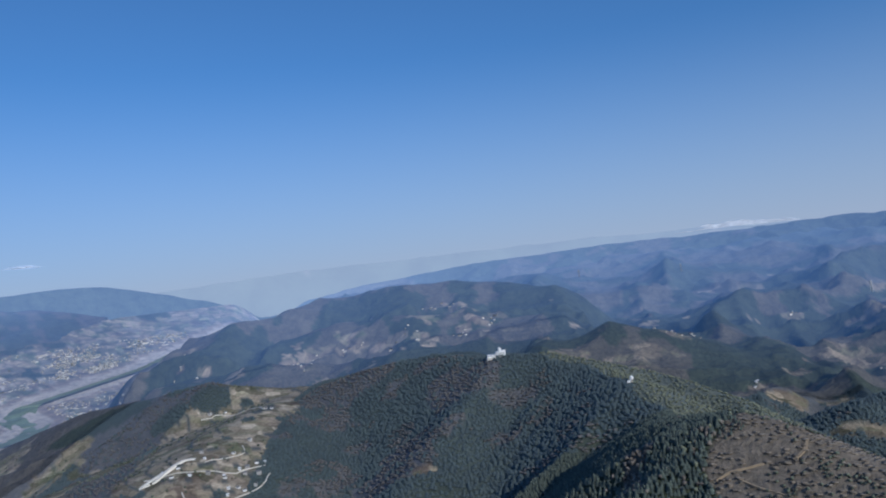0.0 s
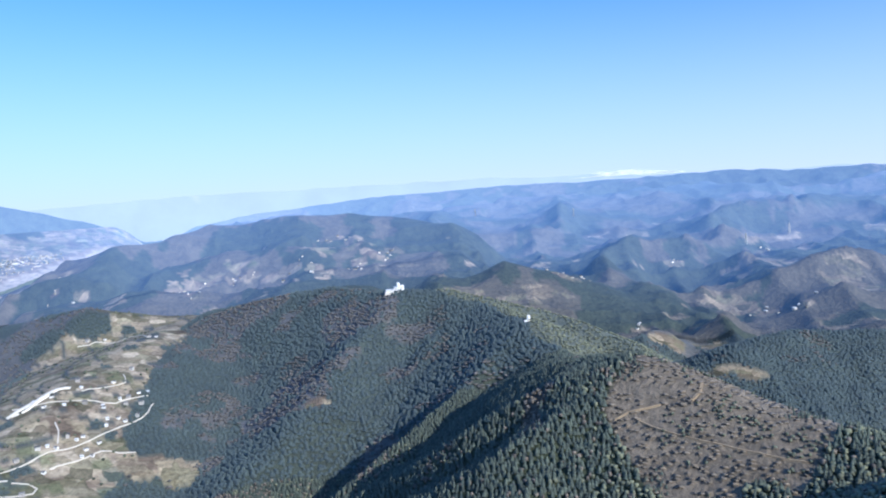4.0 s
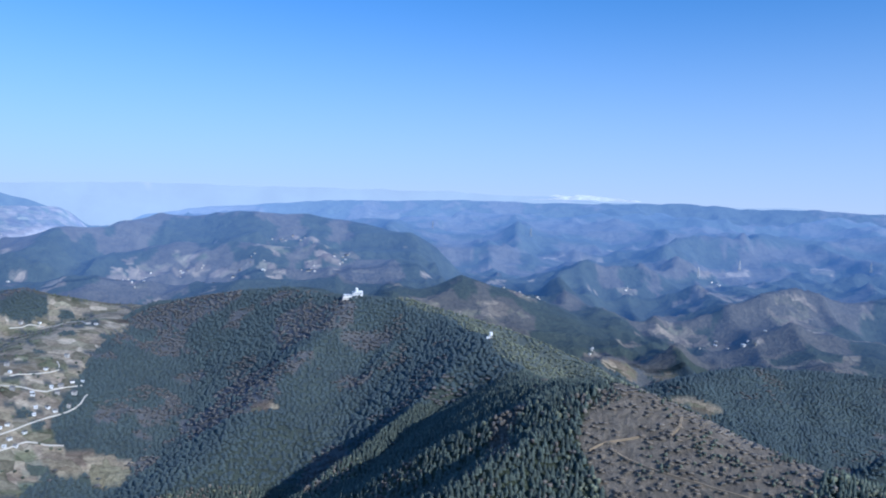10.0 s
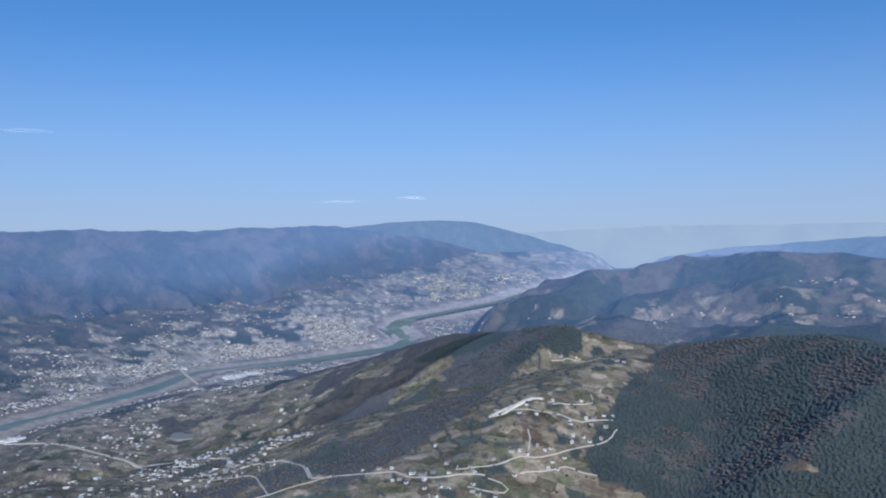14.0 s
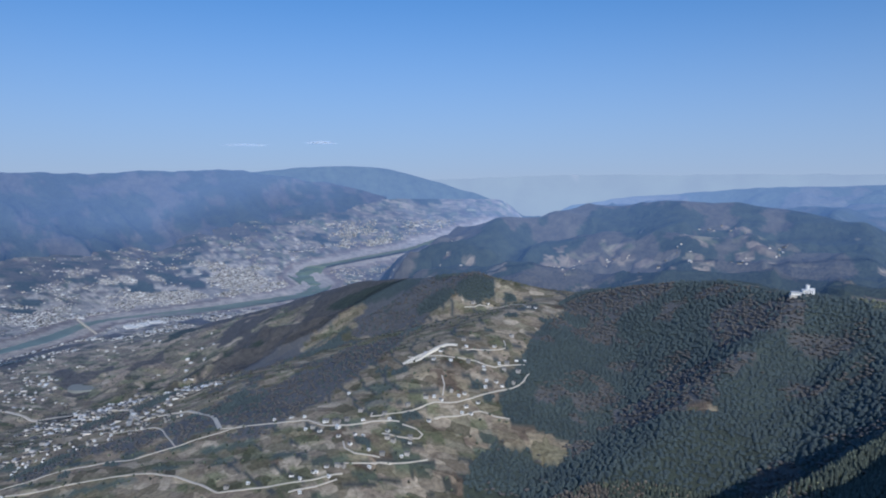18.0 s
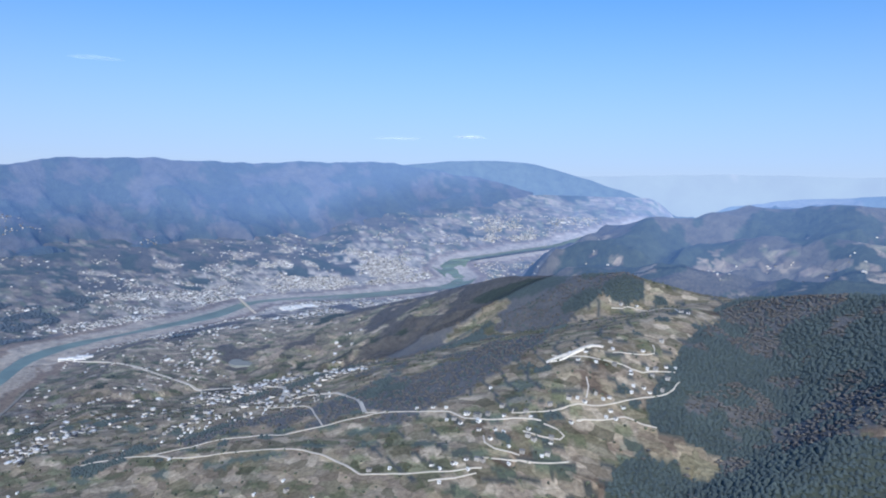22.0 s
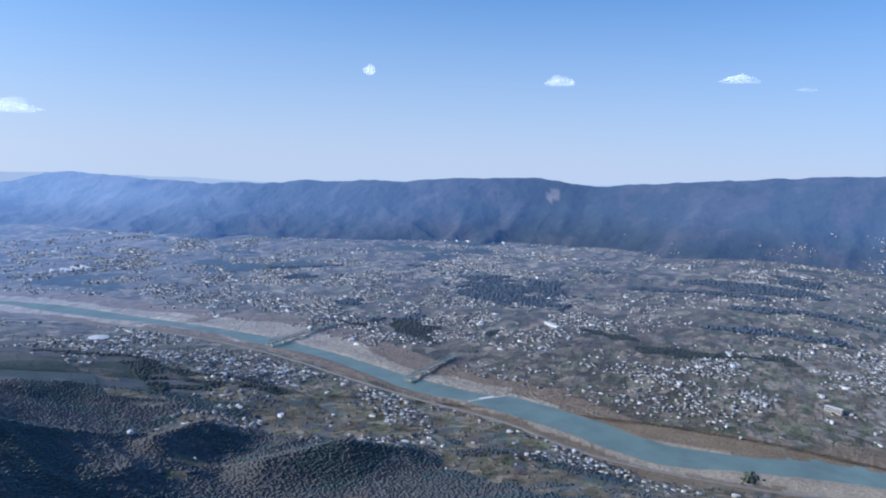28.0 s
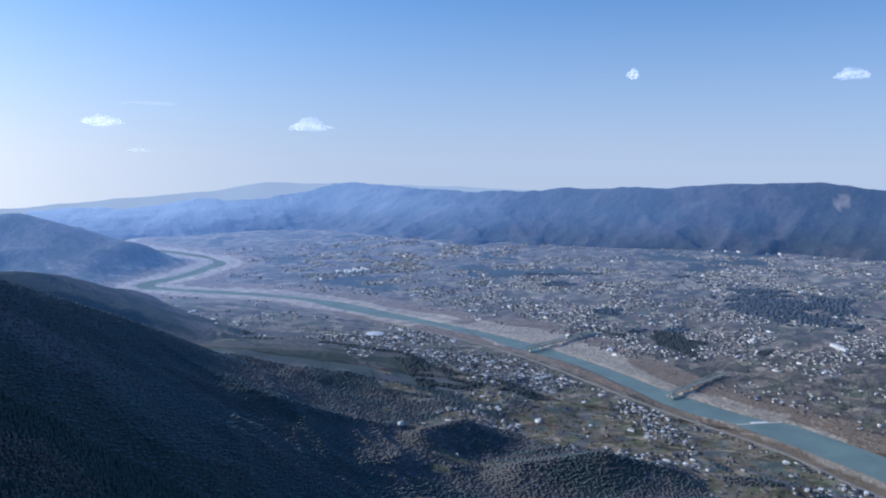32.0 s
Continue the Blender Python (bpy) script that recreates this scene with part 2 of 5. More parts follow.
def rough_noise(x, y, size, seed=0, octaves=4):
    total, amp = 0.0, 1.0
    for k in range(octaves):
        total = total + amp * bumps(x + 31.7 * k, y - 17.3 * k, size / 2**k, seed + k)
        amp *= 0.5
    return total


def crests(x, y, size, seed=0, octaves=3):
    """Ridged noise, 0 in the gullies to about 1 on the crests."""
    total, amp, norm = 0.0, 1.0, 0.0
    for k in range(octaves):
        total = total + amp * (1 - np.abs(bumps(x - 11.1 * k, y + 23.9 * k, size / 2**k, seed + k))) ** 2
        norm += amp
        amp *= 0.5
    return total / norm


def smooth(v, lo, hi):
    u = np.clip((v - lo) / (hi - lo), 0, 1)
    return u * u * (3 - 2 * u)


RIVER = [(-1277, -4870), (-1090, -4500), (-730, -4010), (-1010, -3240), (-830, -2900), (-605, -2700), (-720, -2530), (-1000, -2230), (-1171, -1783), (-1270, -1430),
         (-1288, -1150), (-1275, -900), (-1292, -690), (-1282, -500), (-1262, -360), (-1372, -110), (-1440, 80), (-1540, 235), (-1660, 385), (-1880, 540),
         (-2140, 740), (-2235, 960), (-2285, 1190), (-2340, 1380), (-2470, 1604), (-2440, 1813), (-2323, 2081), (-2225, 2390), (-2260, 2540), (-2390, 2600), (-2450, 2700), (-2361, 2958), (-2240, 3221), (-2178, 3450), (-2042, 3800)]


def along(points, step):
    """The points of a smooth line through the given ones, about step apart."""
    p = np.array(points, float)
    out = []
    for i in range(len(p) - 1):
        p0, p1, p2, p3 = p[max(i - 1, 0)], p[i], p[i + 1], p[min(i + 2, len(p) - 1)]
        n = max(1, int(np.linalg.norm(p2[:2] - p1[:2]) / step))
        for k in range(n):
            u = k / n
            out.append(0.5 * (2 * p1 + (p2 - p0) * u + (2 * p0 - 5 * p1 + 4 * p2 - p3) * u * u + (3 * p1 - p0 - 3 * p2 + p3) * u**3))
    out.append(p[-1])
    return np.array(out)


RIVER_LINE = along(RIVER, 60)


def from_line(x, y, line):
    """Distance to a line of points, and how far along it (0 to its number of pieces)."""
    best, where = np.full(np.shape(x), 1e9), np.zeros(np.shape(x))
    for i in range(len(line) - 1):
        (ax, ay), (bx, by) = line[i][:2], line[i + 1][:2]
        dx, dy = bx - ax, by - ay
        u = np.clip(((x - ax) * dx + (y - ay) * dy) / (dx * dx + dy * dy + 1e-9), 0, 1)
        d = np.hypot(x - ax - u * dx, y - ay - u * dy)
        near = d < best
        best, where = np.where(near, d, best), np.where(near, i + u, where)
    return best, where


def river_x(y):
    order = np.argsort(RIVER_LINE[:, 1])
    return np.interp(y, RIVER_LINE[order, 1], RIVER_LINE[order, 0])


# ridges: crest line (x, y, height), half width, height of the foot, steepness of the profile, strength of the spurs
RIDGES = [
    ([(-440, -1230, 130), (-245, -1036, 259), (-139, -946, 321), (-74, -847, 361), (-21, -744, 386), (17, -638, 403), (150, -420, 440), (330, -150, 465), (335, 60, 440), (225, 200, 413), (150, 275, 398)], 620, 20, 1.25, 0.5),
    ([(225, 200, 413), (180, 330, 378), (66, 450, 397), (41, 571, 371), (42, 695, 348), (16, 785, 362), (-30, 912, 359), (-82, 962, 372), (-144, 968, 370), (-253, 1054, 370), (-341, 1084, 356), (-438, 1116, 339), (-504, 1155, 318)], 640, 60, 1.42, 0.12),
    ([(-144, 965, 368), (-206, 758, 292), (-280, 610, 228), (-345, 480, 172)], 420, 90, 1.05, 0.2),
    ([(-80, 955, 366), (40, 884, 352), (110, 790, 338), (150, 690, 322), (170, 600, 312)], 260, 190, 1.15, 0.12),
    ([(66, 450, 392), (140, 420, 372), (215, 440, 340), (320, 470, 290)], 260, 180, 1.2, 0.3),
    ([(-504, 1155, 318), (-657, 1141, 347), (-800, 1190, 322), (-978, 1252, 298), (-1330, 1300, 196), (-1640, 1240, 110), (-1860, 1010, 50)], 520, 45, 1.2, 0.35),
    ([(-504, 1155, 318), (-505, 960, 322), (-520, 821, 301), (-520, 700, 262), (-509, 608, 236), (-480, 520, 204), (-440, 420, 165), (-400, 300, 130)], 980, 30, 1.02, 0.08),
    ([(-1999, 2730, 140), (-1722, 2497, 217), (-1490, 2350, 290), (-1205, 2249, 387), (-1091, 2339, 384), (-966, 2445, 428), (-820, 2470, 420), (-645, 2420, 440), (-353, 2450, 428), (-165, 2380, 385)], 640, 60, 1.2, 0.7),
    ([(-1250, 1980, 235), (-1000, 1930, 288), (-760, 1990, 272), (-560, 1900, 290), (-330, 1960, 282), (-120, 1900, 270)], 330, 130, 1.1, 0.45),
    ([(-1000, 2190, 335), (-760, 2240, 342), (-560, 2170, 358), (-330, 2230, 345), (-150, 2160, 325)], 320, 190, 1.1, 0.45),
    ([(-900, 1640, 190), (-700, 1700, 225), (-480, 1690, 238), (-250, 1760, 250)], 290, 110, 1.1, 0.45),
    ([(-459, 1508, 322), (-300, 1600, 305)], 330, 200, 1.2, 0.3),
    ([(-120, 1720, 300), (1, 1744, 334), (90, 1730, 310)], 300, 220, 1.2, 0.3),
    ([(290, 1000, 275), (394, 1063, 279), (560, 1080, 268), (800, 1010, 245)], 320, 170, 1.25, 0.35),
    ([(-700, -690, 70), (-815, -650, 78), (-880, -610, 55)], 130, 10, 1.1, 0.3),
    ([(-620, -820, 95), (-715, -850, 82)], 120, 20, 1.1, 0.3),
    ([(-960, -560, 40), (-1050, -480, 46), (-1075, -400, 34)], 100, 4, 1.1, 0.3),
    ([(-930, 480, 110), (-1019, 464, 105)], 130, 30, 1.1, 0.3),
    ([(60, -1560, 265), (-137, -1646, 240), (-264, -1739, 212), (-455, -1914, 120), (-560, -1960, 50)], 520, 20, 1.25, 0.4),
    ([(500, -3400, 150), (155, -3438, 173), (-277, -3442, 212), (-413, -3332, 172), (-592, -3209, 105)], 700, 20, 1.2, 0.35),
]
# narrow spurs down the wooded face: crest line, height, half width
SPURS = [([(20, 775), (-22, 735), (-46, 690), (-72, 640), (-101, 600), (-140, 575), (-180, 545)], 17, 48), ([(62, 452), (35, 446), (11, 458), (-11, 468), (-39, 478), (-80, 508), (-115, 545)], 15, 42),
         ([(60, 430), (30, 424), (6, 412), (-23, 410), (-57, 425), (-95, 458)], 14, 36), ([(40, 405), (10, 388), (-8, 382), (-26, 381), (-62, 396)], 11, 28),
         ([(-30, 912), (-90, 860), (-120, 800), (-150, 730)], 9, 50), ([(-100, 962), (-160, 890), (-205, 820), (-240, 740)], 4, 50)]
# far ranges, which close the view
RANGES = [
    ([(-211, -4750, 118), (-1100, -4700, 150), (-2122, -4407, 277), (-2515, -3495, 264), (-2858, -2969, 298), (-3160, -2430, 333), (-3440, -1943, 364), (-3570, -1650, 337), (-3610, -1368, 366), (-3770, -354, 463), (-3907, 269, 511), (-3930, 564, 519), (-4030, 1098, 485), (-4066, 1633, 544), (-3854, 2450, 536), (-3550, 3063, 562), (-3382, 3362, 530), (-3255, 3480, 508), (-3084, 3635, 480), (-2880, 3800, 420), (-2700, 3950, 320)], 760, 60, 1.25, 0.26),
    ([(-3790, 3130, 520), (-3550, 3420, 548), (-3320, 3640, 580), (-3110, 3815, 594), (-2910, 3975, 574), (-2720, 4090, 516), (-2590, 4180, 468), (-2500, 4230, 436), (-2400, 4285, 408), (-2250, 4360, 374), (-2100, 4430, 325)], 330, 120, 1.2, 0.35),
]


def ridge_height(x, y, ridge):
    points, width, foot, steep, spurs = ridge
    line = along(points, 140)
    d, where = from_line(x, y, line)
    top = np.interp(where, np.arange(len(line)), line[:, 2])
    u = np.sqrt((d / width) ** 2 + 0.0009) - 0.03
    gully = crests(x, y, width * 0.42, 5 + len(points))
    spurs = spurs * (1 - 0.75 * smooth(-y, 350, 600) * smooth(x, -1200, -800) * (y > -2000))
    u = u * (1 + spurs * (0.62 - gully) * smooth(u, 0.0, 0.25) * 1.6)
    return np.where(u < 1, foot + (top - foot) * np.clip(1 - u, 0, 1) ** steep, foot - (u - 1) * width * 0.35)


def valley_climb(x, y):
    yaw = np.degrees(np.arctan2(-(x + 50), y - 45))
    return 360 * np.clip((np.hypot(x, y) - 3000) / 1640, 0, 1.2) ** 1.5 * smooth(yaw, 22, 28) * (1 - smooth(yaw, 48, 62))


def land_height(x, y):
    x, y = np.asarray(x, float), np.asarray(y, float)
    d, _ = from_line(x, y, RIVER_LINE)
    north = x < river_x(y)
    k = np.interp(y, [-2500, -1500, 0, 800, 1500, 2600], [0.03, 0.045, 0.082, 0.12, 0.19, 0.2])
    flat = np.maximum(0, d - 230)
    plain_n = np.minimum(flat * k, 200) + 7 * rough_noise(x, y, 420, 3) * smooth(d, 250, 700) + 5 * np.round(flat / 160)  * k
    plain_s = np.minimum(np.maximum(0, d - 110) * 0.05, 45) + np.interp(y, [-2200, -900, 800], [6, 20, 24]) * crests(x, y, 330, 8) * smooth(d, 160, 520)
    h = np.where(north, plain_n, plain_s) + 3.0 * smooth(d, 60, 110)
    # the hill country to the east
    r = np.hypot(x, y)
    east = smooth(x * 0.85 + y * 0.5, 250, 800) * smooth(y, 200, 900) + smooth(y - 0.2 * x, 2100, 2700) * smooth(x, -350, 250)
    hills = np.interp(r, [800, 1300, 3000, 4000, 4600], [120, 140, 250, 330, 375]) + np.interp(r, [900, 3000, 4600], [140, 140, 85]) * crests(x, y, 520, 12, 3) + 22 * (crests(x, y, 190, 15, 2) - 0.6)
    hills = hills - 50 * smooth(r, 2900, 3700) * smooth(-x / (y + 1e-6), 0.02, 0.2) * (y > 0)
    hills = np.minimum(hills, np.where((r > 2900) & (x < 0), 425 + 6 * bumps(x, y, 160, 23), 1e4))
    h = np.maximum(h, hills * np.clip(east, 0, 1))
    for cx, cy, drop, reach in ((305, 1745, 62, 230), (875, 1285, 40, 170)):
        h = h - drop * np.exp(-((x - cx) ** 2 + (y - cy) ** 2) / reach**2)
    # the plain climbs away up the valley
    up = valley_climb(x, y)
    h = np.maximum(h - np.maximum(h - 165, 0) * smooth(up, 0, 60), up)
    low = h
    yaw = np.degrees(np.arctan2(-(x + 50), y - 45))
    for k, ridge in enumerate(RIDGES):
        rise = ridge_height(x, y, ridge)
        if k == 7:
            rise = rise * (1 - smooth(yaw, 34.8, 38.8))
        h = 0.5 * (h + rise + np.sqrt((h - rise) ** 2 + 100))
    h = low + (h - low) * smooth(d, 90, 330) * np.where(north, 1 - smooth(d, 0, 260), 1)
    for line, rise, reach in SPURS:
        crest = along(line, 30)
        away, where = from_line(x, y, crest)
        order = np.argsort(crest[:, 0])
        lee = y > np.interp(x, crest[order, 0], crest[order, 1])
        h = h + rise * np.clip(1 - away / np.where(lee, reach, 0.42 * reach), 0, 1) * smooth(where, 0, 2.5)
    # lesser ridges and valleys on the hills
    h = h + 46 * (crests(x, y, 250, 17, 2) - 0.64) * (0.4 + 0.6 * smooth(425 - h, 0, 130)) * (1 - 0.85 * smooth(r, 2700, 3300)) * smooth(y, 1280, 1500) * smooth(d, 350, 700) * smooth(h, 90, 180)
    back, _ = from_line(x, y, along(RIDGES[0][0], 140))
    h = h - 38 * (1 - crests(x, y, 300, 19, 2)) * smooth(back, 30, 170) * (1 - smooth(back, 600, 800)) * smooth(h, 40, 110) * smooth(-y, -50, 150) * (1 - 0.8 * smooth(-y, 500, 700))
    h = h + 2.2 * rough_noise(x, y, 70, 21) * smooth(d, 130, 350) * smooth(h, 30, 120)
    bed = np.interp(y, [-1700, -760, -700, -330, -250, 600], [10, 15, 32, 30, 17, 12]) + 14 * bumps(x, y, 170, 82) * smooth(np.abs(y + 500), 150, 350)
    bed = bed * (1 + np.interp(y, [-2600, -1900, -1500, -780, -700, -330, -150, 60, 200, 500, 900], [0.5, -0.5, -0.7, -0.75, 0, 0, 0.7, 0.6, 0, -0.5, 0.5]) * np.where(north, 1, -1))
    bank = up - 3.0 + (np.maximum(low, up + 2.2) - up + 3.0) * smooth(d, bed, bed + 26)
    h = np.where((r > 3300) & (y > 0) & (x < 400), np.minimum(h, np.maximum(up, np.where(x < 0, 384, 415) + 5 * bumps(x, y, 200, 24))), h)
    return np.where(d < 95, np.minimum(bank, np.where(d < 60, up + 2.2, h)), h)


TAN, SOIL, GRASS = (0.34, 0.28, 0.19), (0.16, 0.122, 0.09), (0.115, 0.125, 0.066)
CEDAR, BARE, TOWN, SAND, SCRUB = (0.050, 0.060, 0.036), (0.108, 0.096, 0.080), (0.20, 0.178, 0.15), (0.40, 0.335, 0.255), (0.12, 0.10, 0.074)
OLIVE, LEVEE = (0.125, 0.128, 0.074), (0.235, 0.175, 0.118)
THIN_WOOD = (0.102, 0.090, 0.066)
FIELD, STUBBLE = (0.40, 0.335, 0.25), (0.29, 0.235, 0.175)
CLEARING = (0.225, 0.182, 0.125)
PAVED, YARDS = (0.32, 0.285, 0.24), (0.43, 0.375, 0.30)
BRUSH, MEADOW, HEDGE = (0.19, 0.155, 0.115), (0.20, 0.195, 0.12), (0.06, 0.058, 0.038)


# open ground among the wooded hills: place and size
GLADES = [(-944, 2082, 34), (-835, 1952, 26), (-778, 2119, 34), (-666, 2096, 30), (-598, 2098, 34), (-536, 2085, 30), (-518, 2321, 40), (-454, 2312, 32), (-413, 2121, 40), (-353, 2154, 40), (-326, 2190, 32), (-1317, 2177, 26), (-1282, 2047, 30), (-1180, 2020, 28), (-866, 2115, 30), (-727, 2128, 22),
          (139, 1724, 40), (198, 1799, 34), (258, 1500, 30), (280, 1310, 36), (358, 1369, 36), (624, 1635, 36), (855, 1420, 30), (857, 1218, 30), (994, 1262, 34), (262, 957, 17), (292, 942, 15), (574, 1688, 36), (1150, 1797, 30), (519, 2291, 30), (1162, 1278, 30), (806, 2370, 30), (1549, 2652, 30), (-378, 728, 30), (-206, 758, 10), (-230, 800, 9)]
# bare building sites and terraces on the foot of the northern range
SITES = [(-3105, 1971, 36, 90), (-3086, 2187, 30, 110), (-2824, 2830, 26, 60), (-2797, 2929, 26, 60), (-3063, 1242, 24, 60), (-3105, 1590, 30, 50), (-2700, -560, 22, 190), (-2740, -840, 16, 120)]


# leafless clearings on the wooded face, and dark groves on the farmed slope: place and half sizes
PATCHES = [(-400, 969, 22, 14), (-335, 914, 16, 9), (-245, 854, 34, 14), (-214, 770, 20, 14), (-291, 809, 16, 10), (-126, 815, 22, 12), (-123, 885, 28, 14), (-134, 680, 16, 22), (-96, 632, 24, 14), (-319, 736, 14, 16), (-253, 1024, 24, 10), (-274, 625, 30, 24)]
GROVES = [(-549, 759, 13, 9), (-484, 689, 13, 10), (-478, 656, 14, 5), (-580, 768, 10, 8), (-581, 1108, 12, 10), (-500, 950, 12, 8), (-457, 967, 7, 8), (-502, 891, 9, 6), (-452, 773, 8, 7), (-431, 762, 7, 7), (-396, 779, 10, 9), (-418, 866, 16, 12), (-504, 633, 12, 6),
          (-644, 1107, 34, 26), (-704, 1085, 30, 20), (-896, 1172, 90, 30), (-668, 960, 14, 18)]


# dark groves: place and half sizes
KNOLLS = [(-2190, -1230, 150, 200), (-2620, -600, 60, 150), (-800, -655, 75, 45), (-700, -845, 60, 40), (-1060, -440, 35, 70), (-1000, 470, 60, 35), (-2263, -1400, 60, 170), (-2204, -1120, 45, 110), (-2638, -698, 50, 120), (-1420, 740, 45, 30), (-1230, 850, 30, 25), (-1480, 520, 35, 25), (-780, 600, 40, 22)]
# wooded bluffs that run along the terraces of the plain: line and half width
BLUFFS = [([(-1804, -606), (-1856, -480), (-1916, -337)], 24), ([(-1851, -664), (-1874, -811)], 13), ([(-2222, 263), (-2260, 370), (-2291, 465)], 26), ([(-2330, -560), (-2380, -330), (-2370, -180)], 16), ([(-2090, -560), (-2150, -420), (-2165, -250)], 15), ([(-2420, -900), (-2480, -700), (-2470, -520)], 24), ([(-2560, 700), (-2600, 900)], 20), ([(-2350, 620), (-2330, 800)], 14), ([(-1330, -120), (-1395, -20)], 8)]


def parcels(x, y, w, h, turn, seed):
    """A random number for each field of a patchwork."""
    c, s = math.cos(turn), math.sin(turn)
    u = (x * c + y * s + 14 * bumps(x, y, 90, seed)) / w
    v = (-x * s + y * c + 14 * bumps(x, y, 90, seed + 1)) / h
    j = np.floor(v).astype(np.int64)
    i = np.floor(u + 0.5 * (j % 2)).astype(np.int64)
    return lattice(i, j, seed)


def land_cover(x, y, z, river=True, bare=0.62):
    """Base colour of the ground at each point: woods, fields, gravel, streets."""
    d, _ = from_line(x, y, RIVER_LINE)
    north = x < river_x(y)
    n1, n2 = rough_noise(x, y, 260, 31), rough_noise(x, y, 90, 41)
    out = np.empty(np.shape(x) + (3,))
    out[:] = CEDAR

    def put(mask, colour):
        out[mask] = colour

    z = z - valley_climb(x, y) * river
    wild = z > 75
    put(wild & (n1 + 0.6 * n2 > bare + 0.3 * (y > 1000) - 0.8 * (y > 1280)), BARE)
    put(wild & (y > 1280) & (out[..., 0] > 0.1), THIN_WOOD)
    for cx, cy, rx, ry in PATCHES:
        put(((x - cx) / rx) ** 2 + ((y - cy) / ry) ** 2 + 0.8 * n2 < 1, BARE)
    put(wild & (np.hypot(x + 275, y - 965) < 105) & (n2 > -0.05), BARE)
    edge = np.interp(y, [325, 354, 371, 395, 420, 435, 448], [74, 66, 59, 48, 45, 54, 66])
    shoulder = wild & (x > edge + 5 * n2) & (x < 110 + 0.72 * (y - 322) + 12 * n2) & (y > 318) & (y < 455) & (np.hypot(x - 99, (y - 338) * 0.7) > 10)
    put(shoulder, BRUSH)
    put(wild & (x > 60) & (x < 330) & (y > 400) & (y < 520) & (n2 > -0.5), BRUSH)
    lee = np.interp(y, [455, 560, 700, 790, 912, 965], [62, 46, 46, 22, -28, -90])
    put(wild & river & (x > lee - 14 * smooth(y, 690, 780) + 8 * n2) & (x < lee + 190 + 40 * n2) & (y > 545 + 10 * n2) & (y < 1000), OLIVE)
    put(wild & river & (y < -300) & (n1 + 0.6 * n2 > 0.6), BARE)
    # the plain: fields, gardens, groves
    p = parcels(x, y, 32, 19, 0.5, 51)
    flat = north & (z < 160) | (~north & (z <= 75))
    for lo, colour in ((0.0, CLEARING), (0.12, SCRUB), (0.24, STUBBLE), (0.42, GRASS), (0.52, TOWN), (0.64, CLEARING), (0.82, SOIL), (0.9, MEADOW)):
        put(flat & (p >= lo), colour)
    built = 0.75 * np.exp(-((x + 2350) ** 2 + (y - 1500) ** 2) / 480**2) + 0.95 * np.exp(-((x + 2560) ** 2 + (y - 2200) ** 2) / 520**2) + 0.62 * np.exp(-((x + 1880) ** 2 + (y - 40) ** 2) / 420**2)
    put(flat & (p * 0.5 + 0.5 * parcels(x, y, 22, 15, 0.5, 57) < built), PAVED)
    put(is_cover(out, PAVED) & (y > 800), YARDS)
    dull = parcels(x, y, 58, 26, 0.5, 58)
    put(flat & north & (y < -420) & (dull < 0.5), SCRUB)
    put(flat & north & (y < -420) & (dull < 0.22), SOIL)
    put(flat & (d > 250) & (np.hypot(x + 1850, y + 250) > 750) & (n1 + 0.5 * n2 > np.where(north, 0.85, np.interp(z, [20, 45], [0.95, 0.7]))), CEDAR)
    put(flat & ~north & (z > 38) & (n1 + 0.8 * n2 < -0.1), BARE)
    foot = flat & ~north & (y < -300) & (z > np.interp(y, [-1200, -900, -450], [54, 42, 38])) & (z <= 75)
    strip = parcels(x, y, 74, 21, -0.5, 67)
    put(foot & (strip < 0.66), BARE)
    put(foot & (strip < 0.30), CEDAR)
    # wooded lower slopes of the northern range, up the valley
    slope = flat & north & (y > 500) & (d > np.interp(y, [500, 900, 1500, 2200, 3000, 3600], [900, 560, 620, 480, 620, 800]) + 160 * n1)
    strip = parcels(x, y, 90, 46, 0.4, 68)
    put(slope & (strip < 0.72), THIN_WOOD)
    put(slope & (strip < 0.34), CEDAR)
    # wooded knolls of the foothills and the plain
    for cx, cy, rx, ry in KNOLLS:
        put(((x - cx) / rx) ** 2 + ((y - cy) / ry) ** 2 + 1.4 * n2 + 0.8 * bumps(x, y, 34, 44) < 0.85, CEDAR)
    for line, half in BLUFFS:
        put(from_line(x, y, along(line, 40))[0] + 16 * n2 + 13 * bumps(x, y, 34, 46) < half + 4, CEDAR)
    # farmed slopes above the river's left bank
    farm = (~north) & (y > 150) & (x < -392 - 0.2 * (y - 680) + 14 * bumps(x, y, 60, 99)) & (x > -1900) & (y < 1560) & (z > 40) & (z < 352)
    q = parcels(x, y, 34, 13, 0.25, 61)
    for lo, colour in ((0.0, STUBBLE), (0.2, FIELD), (0.42, MEADOW), (0.58, TAN), (0.74, GRASS), (0.84, STUBBLE)):
        put(farm & (q >= lo), colour)
    core = (x > np.interp(y, [540, 700, 800, 876, 1050, 1120], [-640, -626, -608, -628, -700, -650])) & (y > 540)
    low_part = y < 700 + 40 * n2
    for lo, colour in ((0.0, FIELD), (0.4, STUBBLE), (0.66, SOIL), (0.72, MEADOW), (0.82, TAN)):
        put(farm & core & (q >= lo), colour)
    for lo, colour in ((0.0, MEADOW), (0.3, FIELD), (0.6, GRASS), (0.75, STUBBLE), (0.92, SOIL)):
        put(farm & core & low_part & (q >= lo), colour)
    # terrace walls and hedges follow the slope
    line = np.mod(z + 1.6 * n2, 8.5) < 1.5
